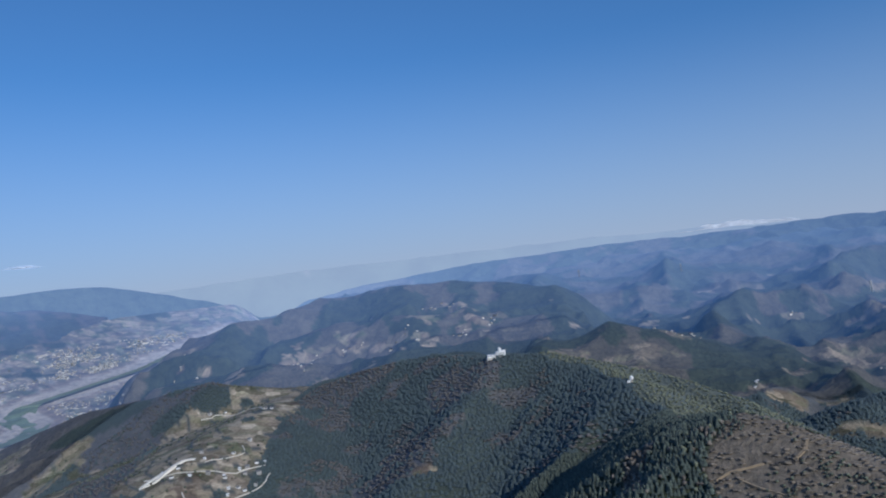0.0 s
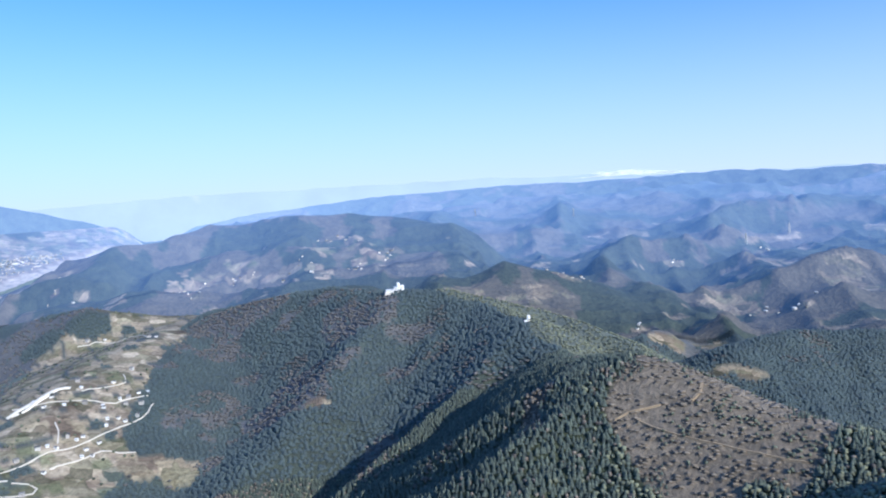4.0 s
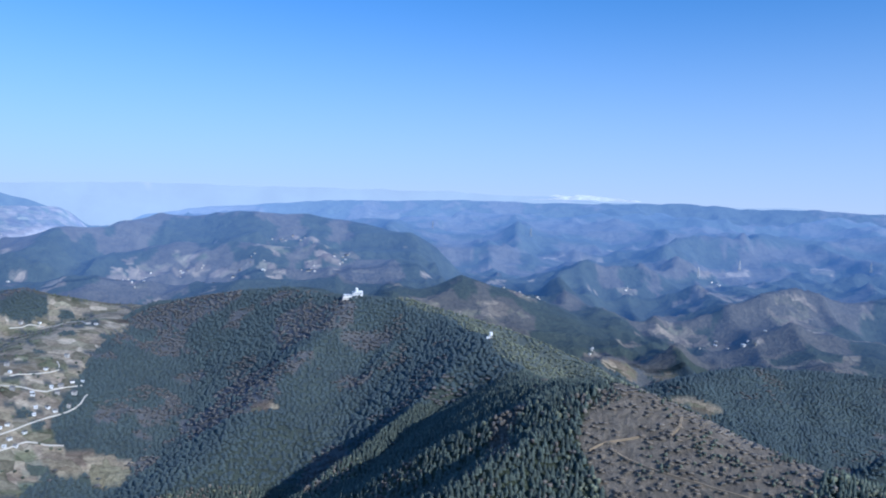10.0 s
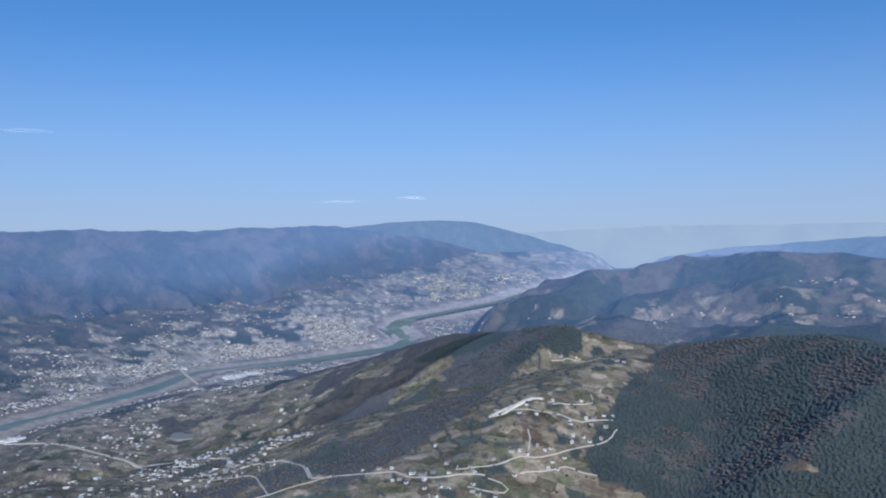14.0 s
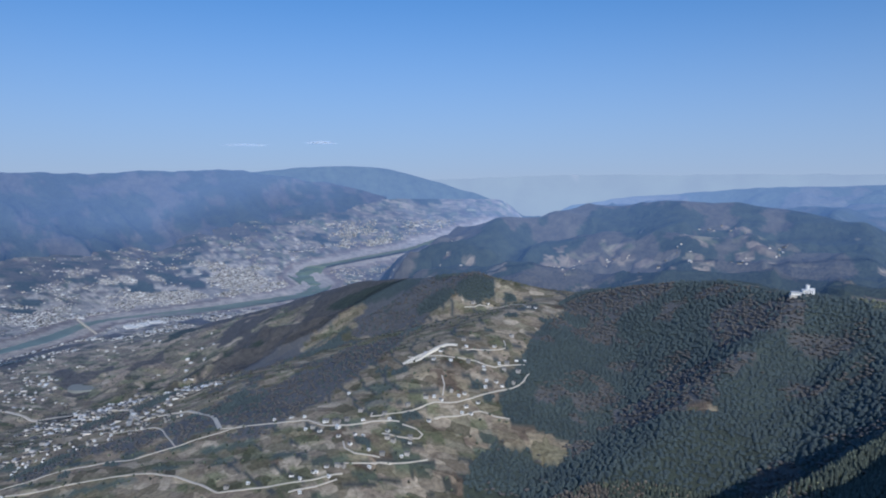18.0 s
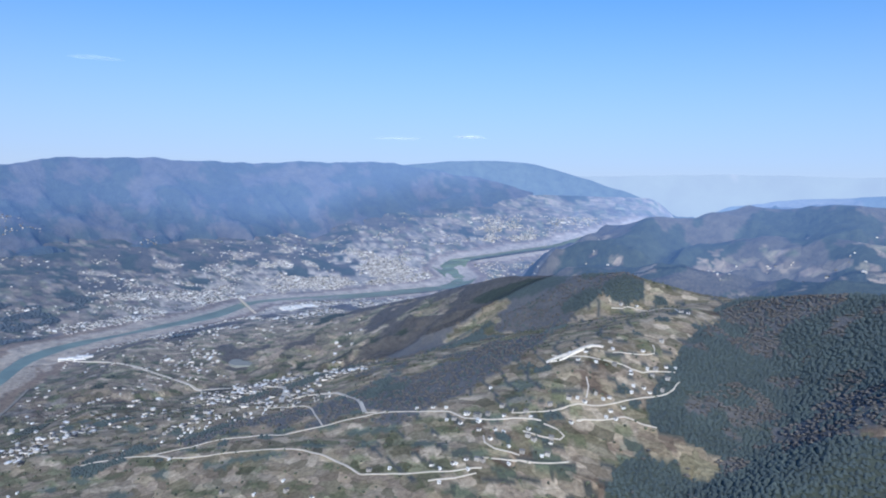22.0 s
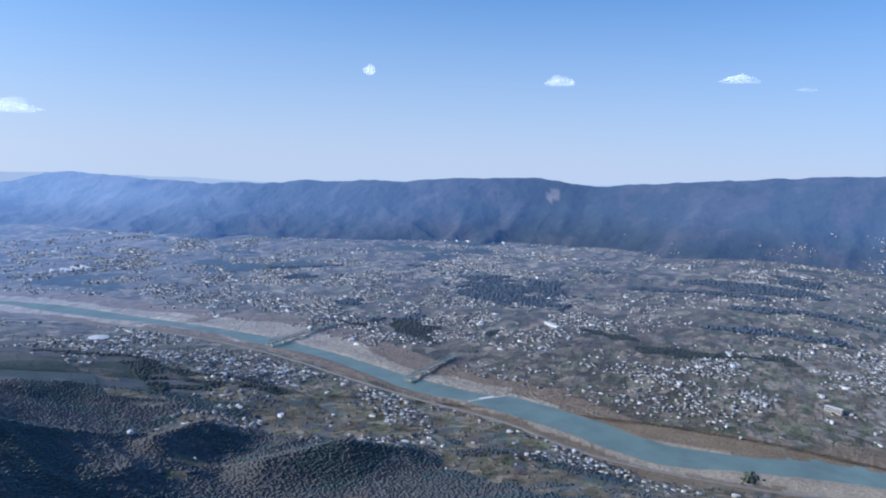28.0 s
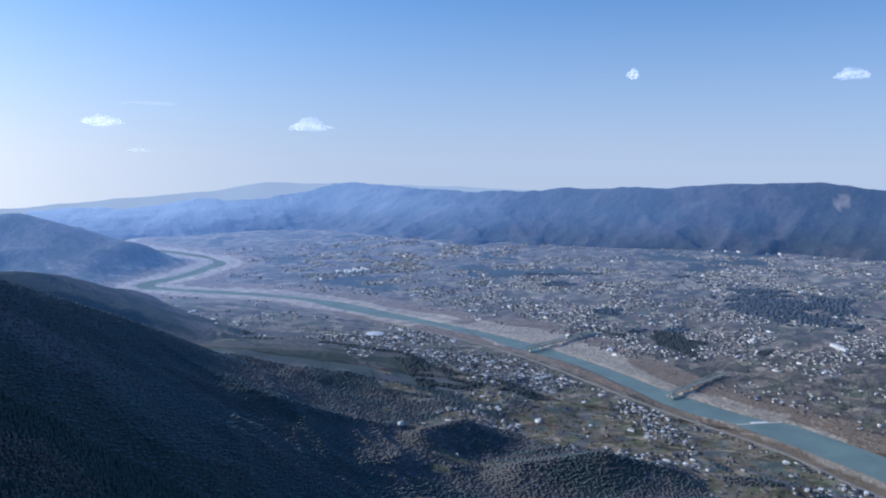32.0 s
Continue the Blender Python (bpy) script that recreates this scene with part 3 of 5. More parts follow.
    put(farm & core & line & (rough_noise(x, y, 45, 63) > -0.25), HEDGE)
    put(farm & ~core & (n1 + 0.7 * n2 > np.interp(z, [90, 170, 230], [0.95, 0.7, 0.1])), BARE)
    put(farm & ~core & (z > 245 + 40 * n2), BARE)
    put(farm & ~core & (n2 - 0.4 * n1 > 0.8), CEDAR)
    put(np.hypot(x + 740, y - 974) + 14 * n2 < 30, MEADOW)
    put(np.hypot(x + 916, y - 1113) + 14 * n2 < 28, TAN)
    for cx, cy, rx, ry in GROVES:
        put(((x - cx) / rx) ** 2 + ((y - cy) / ry) ** 2 + 0.5 * n2 < 1, CEDAR)
    # clearings and hamlets among the hills
    glade = (y > 1250) & ~north & (z > 120) & (z < 375) & (rough_noise(x * 0.7, y * 1.1, 90, 71) + 0.35 * n1 > 0.72)
    put(glade & (z < 290), CLEARING)
    village = (x > -1200) & (x < 150) & (y > 1600) & (y < 2330) & (z < 352) & (rough_noise(x * 0.7, y, 60, 73) + 0.3 * n1 > 0.85) & (parcels(x, y, 30, 15, 0.2, 64) > 0.42)
    put(village & (p < 0.3), STUBBLE)
    put(village & (p >= 0.3), CLEARING)
    put(village & (p > 0.85), GRASS)
    for cx, cy, size in GLADES:
        size = size * (0.72 if cy > 1250 else 1.0)
        g = np.hypot((x - cx) * 0.8, (y - cy) * 1.7) + 0.55 * size * rough_noise(x, y, 46, 77) < size
        put(g, CLEARING if cy > 900 else TAN)
        put(g & (p < 0.3), SOIL)
    for cx, cy, rx, ry in SITES:
        put(((x - cx) / rx) ** 2 + ((y - cy) / ry) ** 2 + 0.7 * n2 < 1, FIELD)
    # river bed
    bar = rough_noise(x, y, 160, 81)
    bed_side = d + 22 * bar
    wide = np.where(north & (y > -1650) & (y < -720), 82 + 40 * smooth(-y, 1050, 1250), np.where(~north & (y > -170) & (y < 100), 100, np.where(y < -1700, 90, np.where(y < -600, 46, np.where(y > 700, 88, np.where(north & (y < -150), 24, 58))))))
    put((bed_side < wide + np.where(north & (y < 700), 85, 42)) & river, LEVEE)
    put((bed_side < wide) & river, SAND)
    return out


def is_cover(cover, *kinds):
    return np.any([np.abs(cover - k).sum(-1) < 1e-6 for k in kinds], axis=0)


def grid_mesh(name, x, y, z, cover, mat, haze_share=1.0):
    """A sheet over a grid of points (rows by columns)."""
    rows, cols = x.shape
    me = bpy.data.meshes.new(name)
    me.vertices.add(rows * cols)
    me.vertices.foreach_set("co", np.stack([x, y, z], -1).astype(np.float32).ravel())
    i = (np.arange(rows - 1)[:, None] * cols + np.arange(cols - 1)[None]).ravel()
    quads = np.stack([i, i + 1, i + cols + 1, i + cols], -1)
    me.loops.add(quads.size)
    me.loops.foreach_set("vertex_index", quads.ravel().astype(np.int32))
    me.polygons.add(len(quads))
    me.polygons.foreach_set("loop_start", (np.arange(len(quads)) * 4).astype(np.int32))
    me.polygons.foreach_set("use_smooth", np.ones(len(quads), bool))
    me.update(calc_edges=True)
    col = me.color_attributes.new("cover", "FLOAT_COLOR", "POINT")
    # alpha carries how much haze the material paints on
    col.data.foreach_set("color", np.concatenate([cover, np.broadcast_to(haze_share, x.shape)[..., None]], -1).astype(np.float32).ravel())
    plots = is_cover(cover, SOIL, SCRUB, STUBBLE, GRASS, CLEARING, MEADOW, FIELD, TAN) + 0.55 * is_cover(cover, TOWN, PAVED, YARDS)
    me.attributes.new("plots", "FLOAT", "POINT").data.foreach_set("value", plots.astype(np.float32).ravel())
    me.materials.append(mat)
    ob = new(name, me)
    return ob


CENTRE = (-50, 45)


def fan(yaws, radii):
    a, r = np.meshgrid(np.radians(yaws), radii)
    return CENTRE[0] - np.sin(a) * r, CENTRE[1] + np.cos(a) * r


SEEN = np.r_[np.arange(-60, 200, 0.24), 200]
UNSEEN = np.arange(200, 300.01, 2.0)
RADII = np.r_[0.5, 15, 30, 45, 60, 75, 90, 105, 120, 135, 150, 165, np.geomspace(180, 1400, 195), np.arange(1408, 2600, 8.5), np.geomspace(2610, 4650, 58)]
NEAR, WIDE, LAST = RADII[RADII < 1420], RADII[(RADII > 1399) & (RADII < 2090)], RADII[RADII > 2075]
HEIGHTS = []
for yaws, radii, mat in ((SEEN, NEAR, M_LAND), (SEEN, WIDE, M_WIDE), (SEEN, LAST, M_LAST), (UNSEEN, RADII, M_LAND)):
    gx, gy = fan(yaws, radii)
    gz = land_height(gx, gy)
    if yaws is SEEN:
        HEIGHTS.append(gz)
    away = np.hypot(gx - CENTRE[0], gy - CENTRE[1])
    # painted haze: thicker with distance, varied by bearing
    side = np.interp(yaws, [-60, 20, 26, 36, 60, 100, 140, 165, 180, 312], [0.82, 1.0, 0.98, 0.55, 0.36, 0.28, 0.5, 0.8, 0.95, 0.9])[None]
    haze_share = side * np.interp(away, [1150, 1500, 2060, 2600, 3400, 4600], [0.0, 0.28, 1.0, 1.7, 2.3, 3.2])
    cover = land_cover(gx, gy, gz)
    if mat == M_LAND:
        # near ground: faint blue sheen in place of haze, on dark cover only
        haze_share = 0.12 * smooth(away, 480, 800) * (cover[..., 0] < 0.13)
    g = grid_mesh("ground", gx, gy, gz, cover, mat, haze_share)
    tagged(g, "wooded mountainside, farmed slopes and river plain", "ground", kind="structure")

# ground that no hill hides from the air, for planting
far_out = np.concatenate([NEAR, WIDE, LAST])
rise = (np.concatenate(HEIGHTS) - 505) / far_out[:, None]
HIDDEN = np.maximum.accumulate(rise, axis=0) - 0.022


def in_view(x, y, z):
    r = np.hypot(x - CENTRE[0], y - CENTRE[1])
    yaw = np.degrees(np.arctan2(-(x - CENTRE[0]), y - CENTRE[1]))
    yaw = np.where(yaw < -60, yaw + 360, yaw)
    i = np.clip(np.searchsorted(far_out, r), 0, len(far_out) - 1)
    j = np.clip(np.searchsorted(SEEN, yaw), 0, len(SEEN) - 1)
    return (z + 6 - 505) / r > HIDDEN[i, j]


# the range north of the river
def range_top(x, y):
    west = smooth(-y, 700, 1900)
    return ridge_height(x, y, (*RANGES[0][:4], 0.2 + 0.1 * smooth(y, 300, 900))) * (1 - west) + ridge_height(x, y, (RANGES[0][0], 470, 40, 1.1, 0.15)) * west + 9 * rough_noise(x, y, 150, 141)


gx, gy = fan(np.arange(24, 176.01, 0.24), np.linspace(2900, 4930, 100))
low, gz = land_height(gx, gy), range_top(gx, gy)
gz = np.where(gz > low - 10, gz, low - 160)
rock = land_cover(gx, gy, gz + 200, False, 1.25)
grain = rough_noise(gx, gy, 120, 145)
rock[grain > 0.3] = THIN_WOOD
rock[grain > 0.8] = BARE
rock[((gx + 3400) / 45) ** 2 + ((gy + 1790) / 30) ** 2 + 0.6 * bumps(gx, gy, 40, 5) < 1] = SAND
# rock colours dimmed; painted haze glow thickens above the foot, varies by bearing
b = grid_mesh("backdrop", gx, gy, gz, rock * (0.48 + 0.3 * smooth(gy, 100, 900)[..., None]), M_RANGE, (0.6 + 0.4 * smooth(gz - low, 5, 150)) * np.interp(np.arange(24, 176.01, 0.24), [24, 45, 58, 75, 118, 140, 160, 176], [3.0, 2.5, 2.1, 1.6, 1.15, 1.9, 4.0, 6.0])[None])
tagged(b, "long wooded mountain range behind the river plain in blue haze", "mountain", kind="structure")

# mountain up the valley; its pale blue haze is a glow in the material
gx, gy = fan(np.arange(20, 54.01, 0.24), np.linspace(4350, 4960, 50))
low, gz = land_height(gx, gy), np.maximum(ridge_height(gx, gy, RANGES[1]), 60) + 6 * bumps(gx, gy, 120, 143)
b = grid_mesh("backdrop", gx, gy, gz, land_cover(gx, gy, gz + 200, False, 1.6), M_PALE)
tagged(b, "pale blue mountain up the valley in haze", "mountain", kind="structure")

# the hills at the back of the hill country, blue by painted haze glow
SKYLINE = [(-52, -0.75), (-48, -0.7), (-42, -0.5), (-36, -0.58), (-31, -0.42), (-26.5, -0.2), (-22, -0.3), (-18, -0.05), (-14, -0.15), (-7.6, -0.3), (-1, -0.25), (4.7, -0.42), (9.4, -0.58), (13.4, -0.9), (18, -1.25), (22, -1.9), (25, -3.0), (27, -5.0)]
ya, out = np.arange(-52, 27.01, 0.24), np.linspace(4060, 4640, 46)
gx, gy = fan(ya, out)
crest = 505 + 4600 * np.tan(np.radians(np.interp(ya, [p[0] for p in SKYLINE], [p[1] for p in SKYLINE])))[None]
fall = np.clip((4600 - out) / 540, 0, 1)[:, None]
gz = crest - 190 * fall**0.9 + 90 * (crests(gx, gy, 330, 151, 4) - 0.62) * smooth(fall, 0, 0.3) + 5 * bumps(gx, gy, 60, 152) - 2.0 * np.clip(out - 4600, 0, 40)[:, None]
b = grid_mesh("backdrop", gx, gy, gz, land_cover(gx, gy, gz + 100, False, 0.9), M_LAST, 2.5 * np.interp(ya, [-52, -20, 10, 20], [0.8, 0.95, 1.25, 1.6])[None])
tagged(b, "wooded hills at the back of the hill country in blue haze", "hills", kind="structure")

# the last hills on the horizon, all round, with pale haze painted in as glow
HORIZON = [(-48, 440), (-42, 462), (-31, 474), (-24, 484), (-14, 498), (-7, 518), (0, 528), (13, 531), (25, 528), (33, 500), (40, 440), (46, 330), (60, 300), (80, 300), (110, 330), (140, 250), (160, 270), (168, 190), (176, 135), (190, 110), (205, 150), (260, 300), (312, 452)]
ya = np.arange(-48, 312.01, 0.4)
top = np.interp(ya, [p[0] for p in HORIZON], [p[1] for p in HORIZON]) + 9 * bumps(ya * 10, ya * 0, 40, 7) + 5 * bumps(ya * 10, ya * 0, 13, 8)
steps = np.linspace(0, 1, 9)[:, None]
gx, gy = fan(ya, 4640 + 260 * steps.ravel())
gz = -40 + (top[None] + 40) * steps**0.8 + 8 * bumps(gx, gy, 120, 9) * (1 - steps)
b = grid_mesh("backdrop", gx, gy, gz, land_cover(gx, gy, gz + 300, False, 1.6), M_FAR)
tagged(b, "pale blue hills on the horizon in thick haze", "hills", kind="structure")

# ---- things: helpers ----
rng = np.random.default_rng(7)


def mesh_of(name, verts, faces, mats, face_mats=None, flat=True):
    me = bpy.data.meshes.new(name)
    me.from_pydata([tuple(v) for v in verts], [], [tuple(f) for f in faces])
    for m in mats:
        me.materials.append(m)
    if face_mats is not None:
        me.polygons.foreach_set("material_index", np.asarray(face_mats, np.int32))
    if not flat:
        me.polygons.foreach_set("use_smooth", np.ones(len(me.polygons), bool))
    me.update()
    return me


def part(name, bm, mat, parent=None, label=""):
    """Links a bmesh as one mesh object under a thing or part."""
    me = bpy.data.meshes.new(name)
    bm.to_mesh(me)
    bm.free()
    me.materials.append(mat)
    ob = new(name, me)
    if parent is not None:
        ob.parent = parent
    if label:
        tagged(ob, label)
    return ob


def box(size, at=(0, 0, 0), bevel=0.0, turn=0.0):
    bm = bmesh.new()
    bmesh.ops.create_cube(bm, size=1.0)
    bmesh.ops.scale(bm, vec=size, verts=bm.verts)
    if bevel:
        bmesh.ops.bevel(bm, geom=bm.edges[:], offset=bevel, segments=1, affect="EDGES")
    bmesh.ops.rotate(bm, cent=(0, 0, 0), matrix=Matrix.Rotation(turn, 3, "Z"), verts=bm.verts)
    bmesh.ops.translate(bm, vec=at, verts=bm.verts)
    return bm


def prism(radius, height, at=(0, 0, 0), sides=16, top=None):
    bm = bmesh.new()
    bmesh.ops.create_cone(bm, cap_ends=True, segments=sides, radius1=radius, radius2=radius if top is None else top, depth=height)
    bmesh.ops.translate(bm, vec=(at[0], at[1], at[2] + height / 2), verts=bm.verts)
    return bm


def gable(length, width, eave, ridge, over=0.5):
    """A pitched roof with thickness: length along x."""
    bm = bmesh.new()
    l, w = length / 2 + over, width / 2 + over
    lo = [(-l, -w, eave), (l, -w, eave), (l, 0, ridge), (-l, 0, ridge), (-l, w, eave), (l, w, eave)]
    a = [bm.verts.new(v) for v in lo]
    b = [bm.verts.new((v[0], v[1], v[2] + 0.35)) for v in lo]
    for f in ((0, 1, 2, 3), (3, 2, 5, 4)):
        bm.faces.new([b[i] for i in f])
        bm.faces.new([a[i] for i in reversed(f)])
    for i, j in ((0, 1), (1, 2), (2, 5), (5, 4), (4, 3), (3, 0)):
        bm.faces.new([a[i], a[j], b[j], b[i]])
    bmesh.ops.recalc_face_normals(bm, faces=bm.faces)
    return bm


def walls(length, width, eave, ridge, drop=3.0):
    """The body of a house with gable ends, set down into the slope."""
    bm = bmesh.new()
    l, w = length / 2, width / 2
    v = [bm.verts.new(p) for p in ((-l, -w, -drop), (l, -w, -drop), (l, w, -drop), (-l, w, -drop), (-l, -w, eave), (l, -w, eave), (l, w, eave), (-l, w, eave), (-l, 0, ridge), (l, 0, ridge))]
    for f in ((0, 1, 5, 4), (2, 3, 7, 6), (1, 2, 6, 9, 5), (3, 0, 4, 8, 7), (4, 5, 9, 8), (6, 7, 8, 9)):
        bm.faces.new([v[i] for i in f])
    return bm


def thing(name, at, turn=0.0, label="", category="", group="", kind=""):
    e = new(name)
    e.matrix_world = pose(*at, 0, 0, turn)
    return tagged(e, label, category, group, kind)


def ground_z(x, y):
    return float(land_height(np.array([x]), np.array([y]))[0])


def scatter(name, shapes, at, scale, turn, mats, pick):
    """Many copies of small shapes in one mesh. shapes: lists of (points, triangles, material of each)."""
    vs, fs, ms, base = [], [], [], 0
    for k, (p, f, m) in enumerate(shapes):
        use = np.nonzero(pick == k)[0]
        if not len(use):
            continue
        p, f, m = np.asarray(p, float), np.asarray(f, np.int64), np.asarray(m, np.int64)
        c, s = np.cos(turn[use])[:, None], np.sin(turn[use])[:, None]
        q = p[None] * scale[use][:, None, :]
        q = np.stack([q[..., 0] * c - q[..., 1] * s, q[..., 0] * s + q[..., 1] * c, q[..., 2]], -1) + at[use][:, None, :]
        vs.append(q.reshape(-1, 3))
        fs.append((f[None] + base + np.arange(len(use))[:, None, None] * len(p)).reshape(-1, 3))
        ms.append(np.tile(m, len(use)))
        base += len(use) * len(p)
    v, f, m = np.concatenate(vs), np.concatenate(fs), np.concatenate(ms)
    me = bpy.data.meshes.new(name)
    me.vertices.add(len(v))
    me.vertices.foreach_set("co", v.astype(np.float32).ravel())
    me.loops.add(f.size)
    me.loops.foreach_set("vertex_index", f.ravel().astype(np.int32))
    me.polygons.add(len(f))
    me.polygons.foreach_set("loop_start", (np.arange(len(f)) * 3).astype(np.int32))
    me.polygons.foreach_set("material_index", m.astype(np.int32))
    me.update(calc_edges=True)
    for mat in mats:
        me.materials.append(mat)
    return new(name, me)


def ribbon(name, line, width, lift, mat, label, category, step=12, thick=0.5, level=None):
    """A road or band laid over the ground along a line, with sides."""
    p = along([(*q[:2], 0) for q in line], step)
    d = np.gradient(p[:, :2], axis=0)
    n = np.stack([-d[:, 1], d[:, 0]], -1) / (np.hypot(d[:, 0], d[:, 1])[:, None] + 1e-9)
    wob = width * (1 + 0.12 * bumps(np.arange(len(p)) * 9.0, np.zeros(len(p)), 40, 3))[:, None] / 2
    left, right = p[:, :2] + n * wob, p[:, :2] - n * wob
    zl = land_height(left[:, 0], left[:, 1]) if level is None else np.full(len(p), level)
    zr = land_height(right[:, 0], right[:, 1]) if level is None else np.full(len(p), level)
    z = np.maximum(zl, zr) + lift
    rows = [np.c_[left, z], np.c_[right, z], np.c_[right, z - thick - 2], np.c_[left, z - thick - 2]]
    v = np.stack(rows, 1).reshape(-1, 3)
    f = []
    for i in range(len(p) - 1):
        a, b = 4 * i, 4 * i + 4
        f += [(a, a + 1, b + 1, b), (a + 1, a + 2, b + 2, b + 1), (a + 3, a, b, b + 3)]
    ob = new(name, mesh_of(name, v, f, [mat]))
    return tagged(ob, label, category, kind="structure")


# ---- materials of things ----
# distant evergreen canopies lean blue, and all leaves carry blue sheen, imitating haze
M_CONIFER = plain("conifer_needles", (0.092, 0.110, 0.078), 0.75, 6.0, 0.3, by_island=0.35, by_object=0.3, haze_sheen=0.05)
M_CONIFER_2 = plain("cedar_canopy", (0.064, 0.080, 0.060), 0.75, 30.0, 0.3, by_island=0.16, haze_sheen=0.12)
M_BROAD = plain("bare_twigs", (0.205, 0.172, 0.134), 0.9, 5.0, 0.35, by_island=0.3, by_object=0.3, haze_sheen=0.04)
M_BROAD_2 = plain("bare_canopy", (0.122, 0.110, 0.096), 0.9, 30.0, 0.3, by_island=0.12, haze_sheen=0.06)
M_GROVE_2 = plain("evergreen_canopy", (0.052, 0.062, 0.054), 0.75, 30.0, 0.3, by_island=0.15, haze_sheen=0.06)
# bluest base colour and strongest sheen: haze painted over the farthest groves
M_GROVE_3 = plain("hazed_evergreen_canopy", (0.050, 0.060, 0.066), 0.75, 60.0, 0.3, by_island=0.1, haze_sheen=0.25)
M_OLIVE = plain("olive_leaves", (0.15, 0.155, 0.088), 0.8, 14.0, 0.3, by_island=0.3, haze_sheen=0.08)
M_BRUSH = plain("brown_brushwood", (0.20, 0.162, 0.118), 0.9, 9.0, 0.35, by_island=0.2, haze_sheen=0.04)
M_BARK = plain("bark", (0.09, 0.065, 0.05), 0.9, 0.5, 0.3)
M_GROVE = plain("evergreen_leaves", (0.10, 0.108, 0.066), 0.7, 4.0, 0.35, by_island=0.5, haze_sheen=0.06)
M_WALL = plain("house_wall", (0.50, 0.475, 0.44), 0.85, 3.0, 0.15, by_island=0.6, by_object=0.3)
M_TILE = plain("roof_tile", (0.135, 0.135, 0.14), 0.6, 1.5, 0.2, by_island=0.8, by_object=0.4)
M_PALE_ROOF = plain("sheet_metal_roof", (0.64, 0.65, 0.66), 0.45, 4.0, 0.12, by_island=0.3)
M_BLUE_ROOF = plain("blue_sheet_roof", (0.05, 0.09, 0.17), 0.45, 4.0, 0.15)
M_WHITE = plain("white_plaster", (0.80, 0.79, 0.76), 0.7, 3.0, 0.06)
M_DARK_GLASS = plain("window_glass", (0.03, 0.04, 0.05), 0.15, 2.0, 0.1, spec=0.6)
M_CONCRETE = plain("pale_concrete", (0.62, 0.57, 0.49), 0.85, 6.0, 0.15)
M_SPRAYED = plain("sprayed_concrete", (0.78, 0.72, 0.62), 0.85, 6.0, 0.15)
M_TARMAC = plain("worn_lane", (0.26, 0.245, 0.225), 0.9, 8.0, 0.2)
M_EARTH = plain("ochre_earth", (0.36, 0.27, 0.17), 0.95, 4.0, 0.2)
M_STEEL = plain("painted_steel", (0.28, 0.36, 0.34), 0.5, 2.0, 0.15, metal=0.2)
M_GALV = plain("galvanised_steel", (0.45, 0.46, 0.48), 0.45, 2.0, 0.1, metal=0.6)
M_BEIGE = plain("beige_cladding", (0.55, 0.50, 0.43), 0.8, 4.0, 0.12)


def water_material():
    m, t, p = material("river_water")
    rgb = t.nodes.new("ShaderNodeRGB")
    rgb.outputs[0].default_value = (0.19, 0.25, 0.215, 1)
    n = noise_node(t, 60.0, 3.0)
    t.links.new(mul_colour(t, rgb.outputs[0], spread(t, n, 0.75, 1.25)), p.inputs["Base Color"])
    b = t.nodes.new("ShaderNodeBump")
    b.inputs["Distance"].default_value = 0.05
    t.links.new(noise_node(t, 2.5, 3.0), b.inputs["Height"])
    t.links.new(b.outputs[0], p.inputs["Normal"])
    p.inputs["Roughness"].default_value = 0.3
    p.inputs["IOR"].default_value = 1.33
    return m


M_WATER = water_material()

# ---- river, lanes, pond ----
p = RIVER_LINE
d2 = np.gradient(p, axis=0)
n2 = np.stack([-d2[:, 1], d2[:, 0]], -1) / np.hypot(d2[:, 0], d2[:, 1])[:, None]
climb = valley_climb(p[:, 0], p[:, 1])
v = np.concatenate([np.c_[p + n2 * 75, climb], np.c_[p - n2 * 75, climb]])
k = len(p)
tagged(new("water", mesh_of("water", v, [(i, i + 1, k + i + 1, k + i) for i in range(k - 1)], [M_WATER])), "green river water flowing between gravel bars", "river", kind="structure")

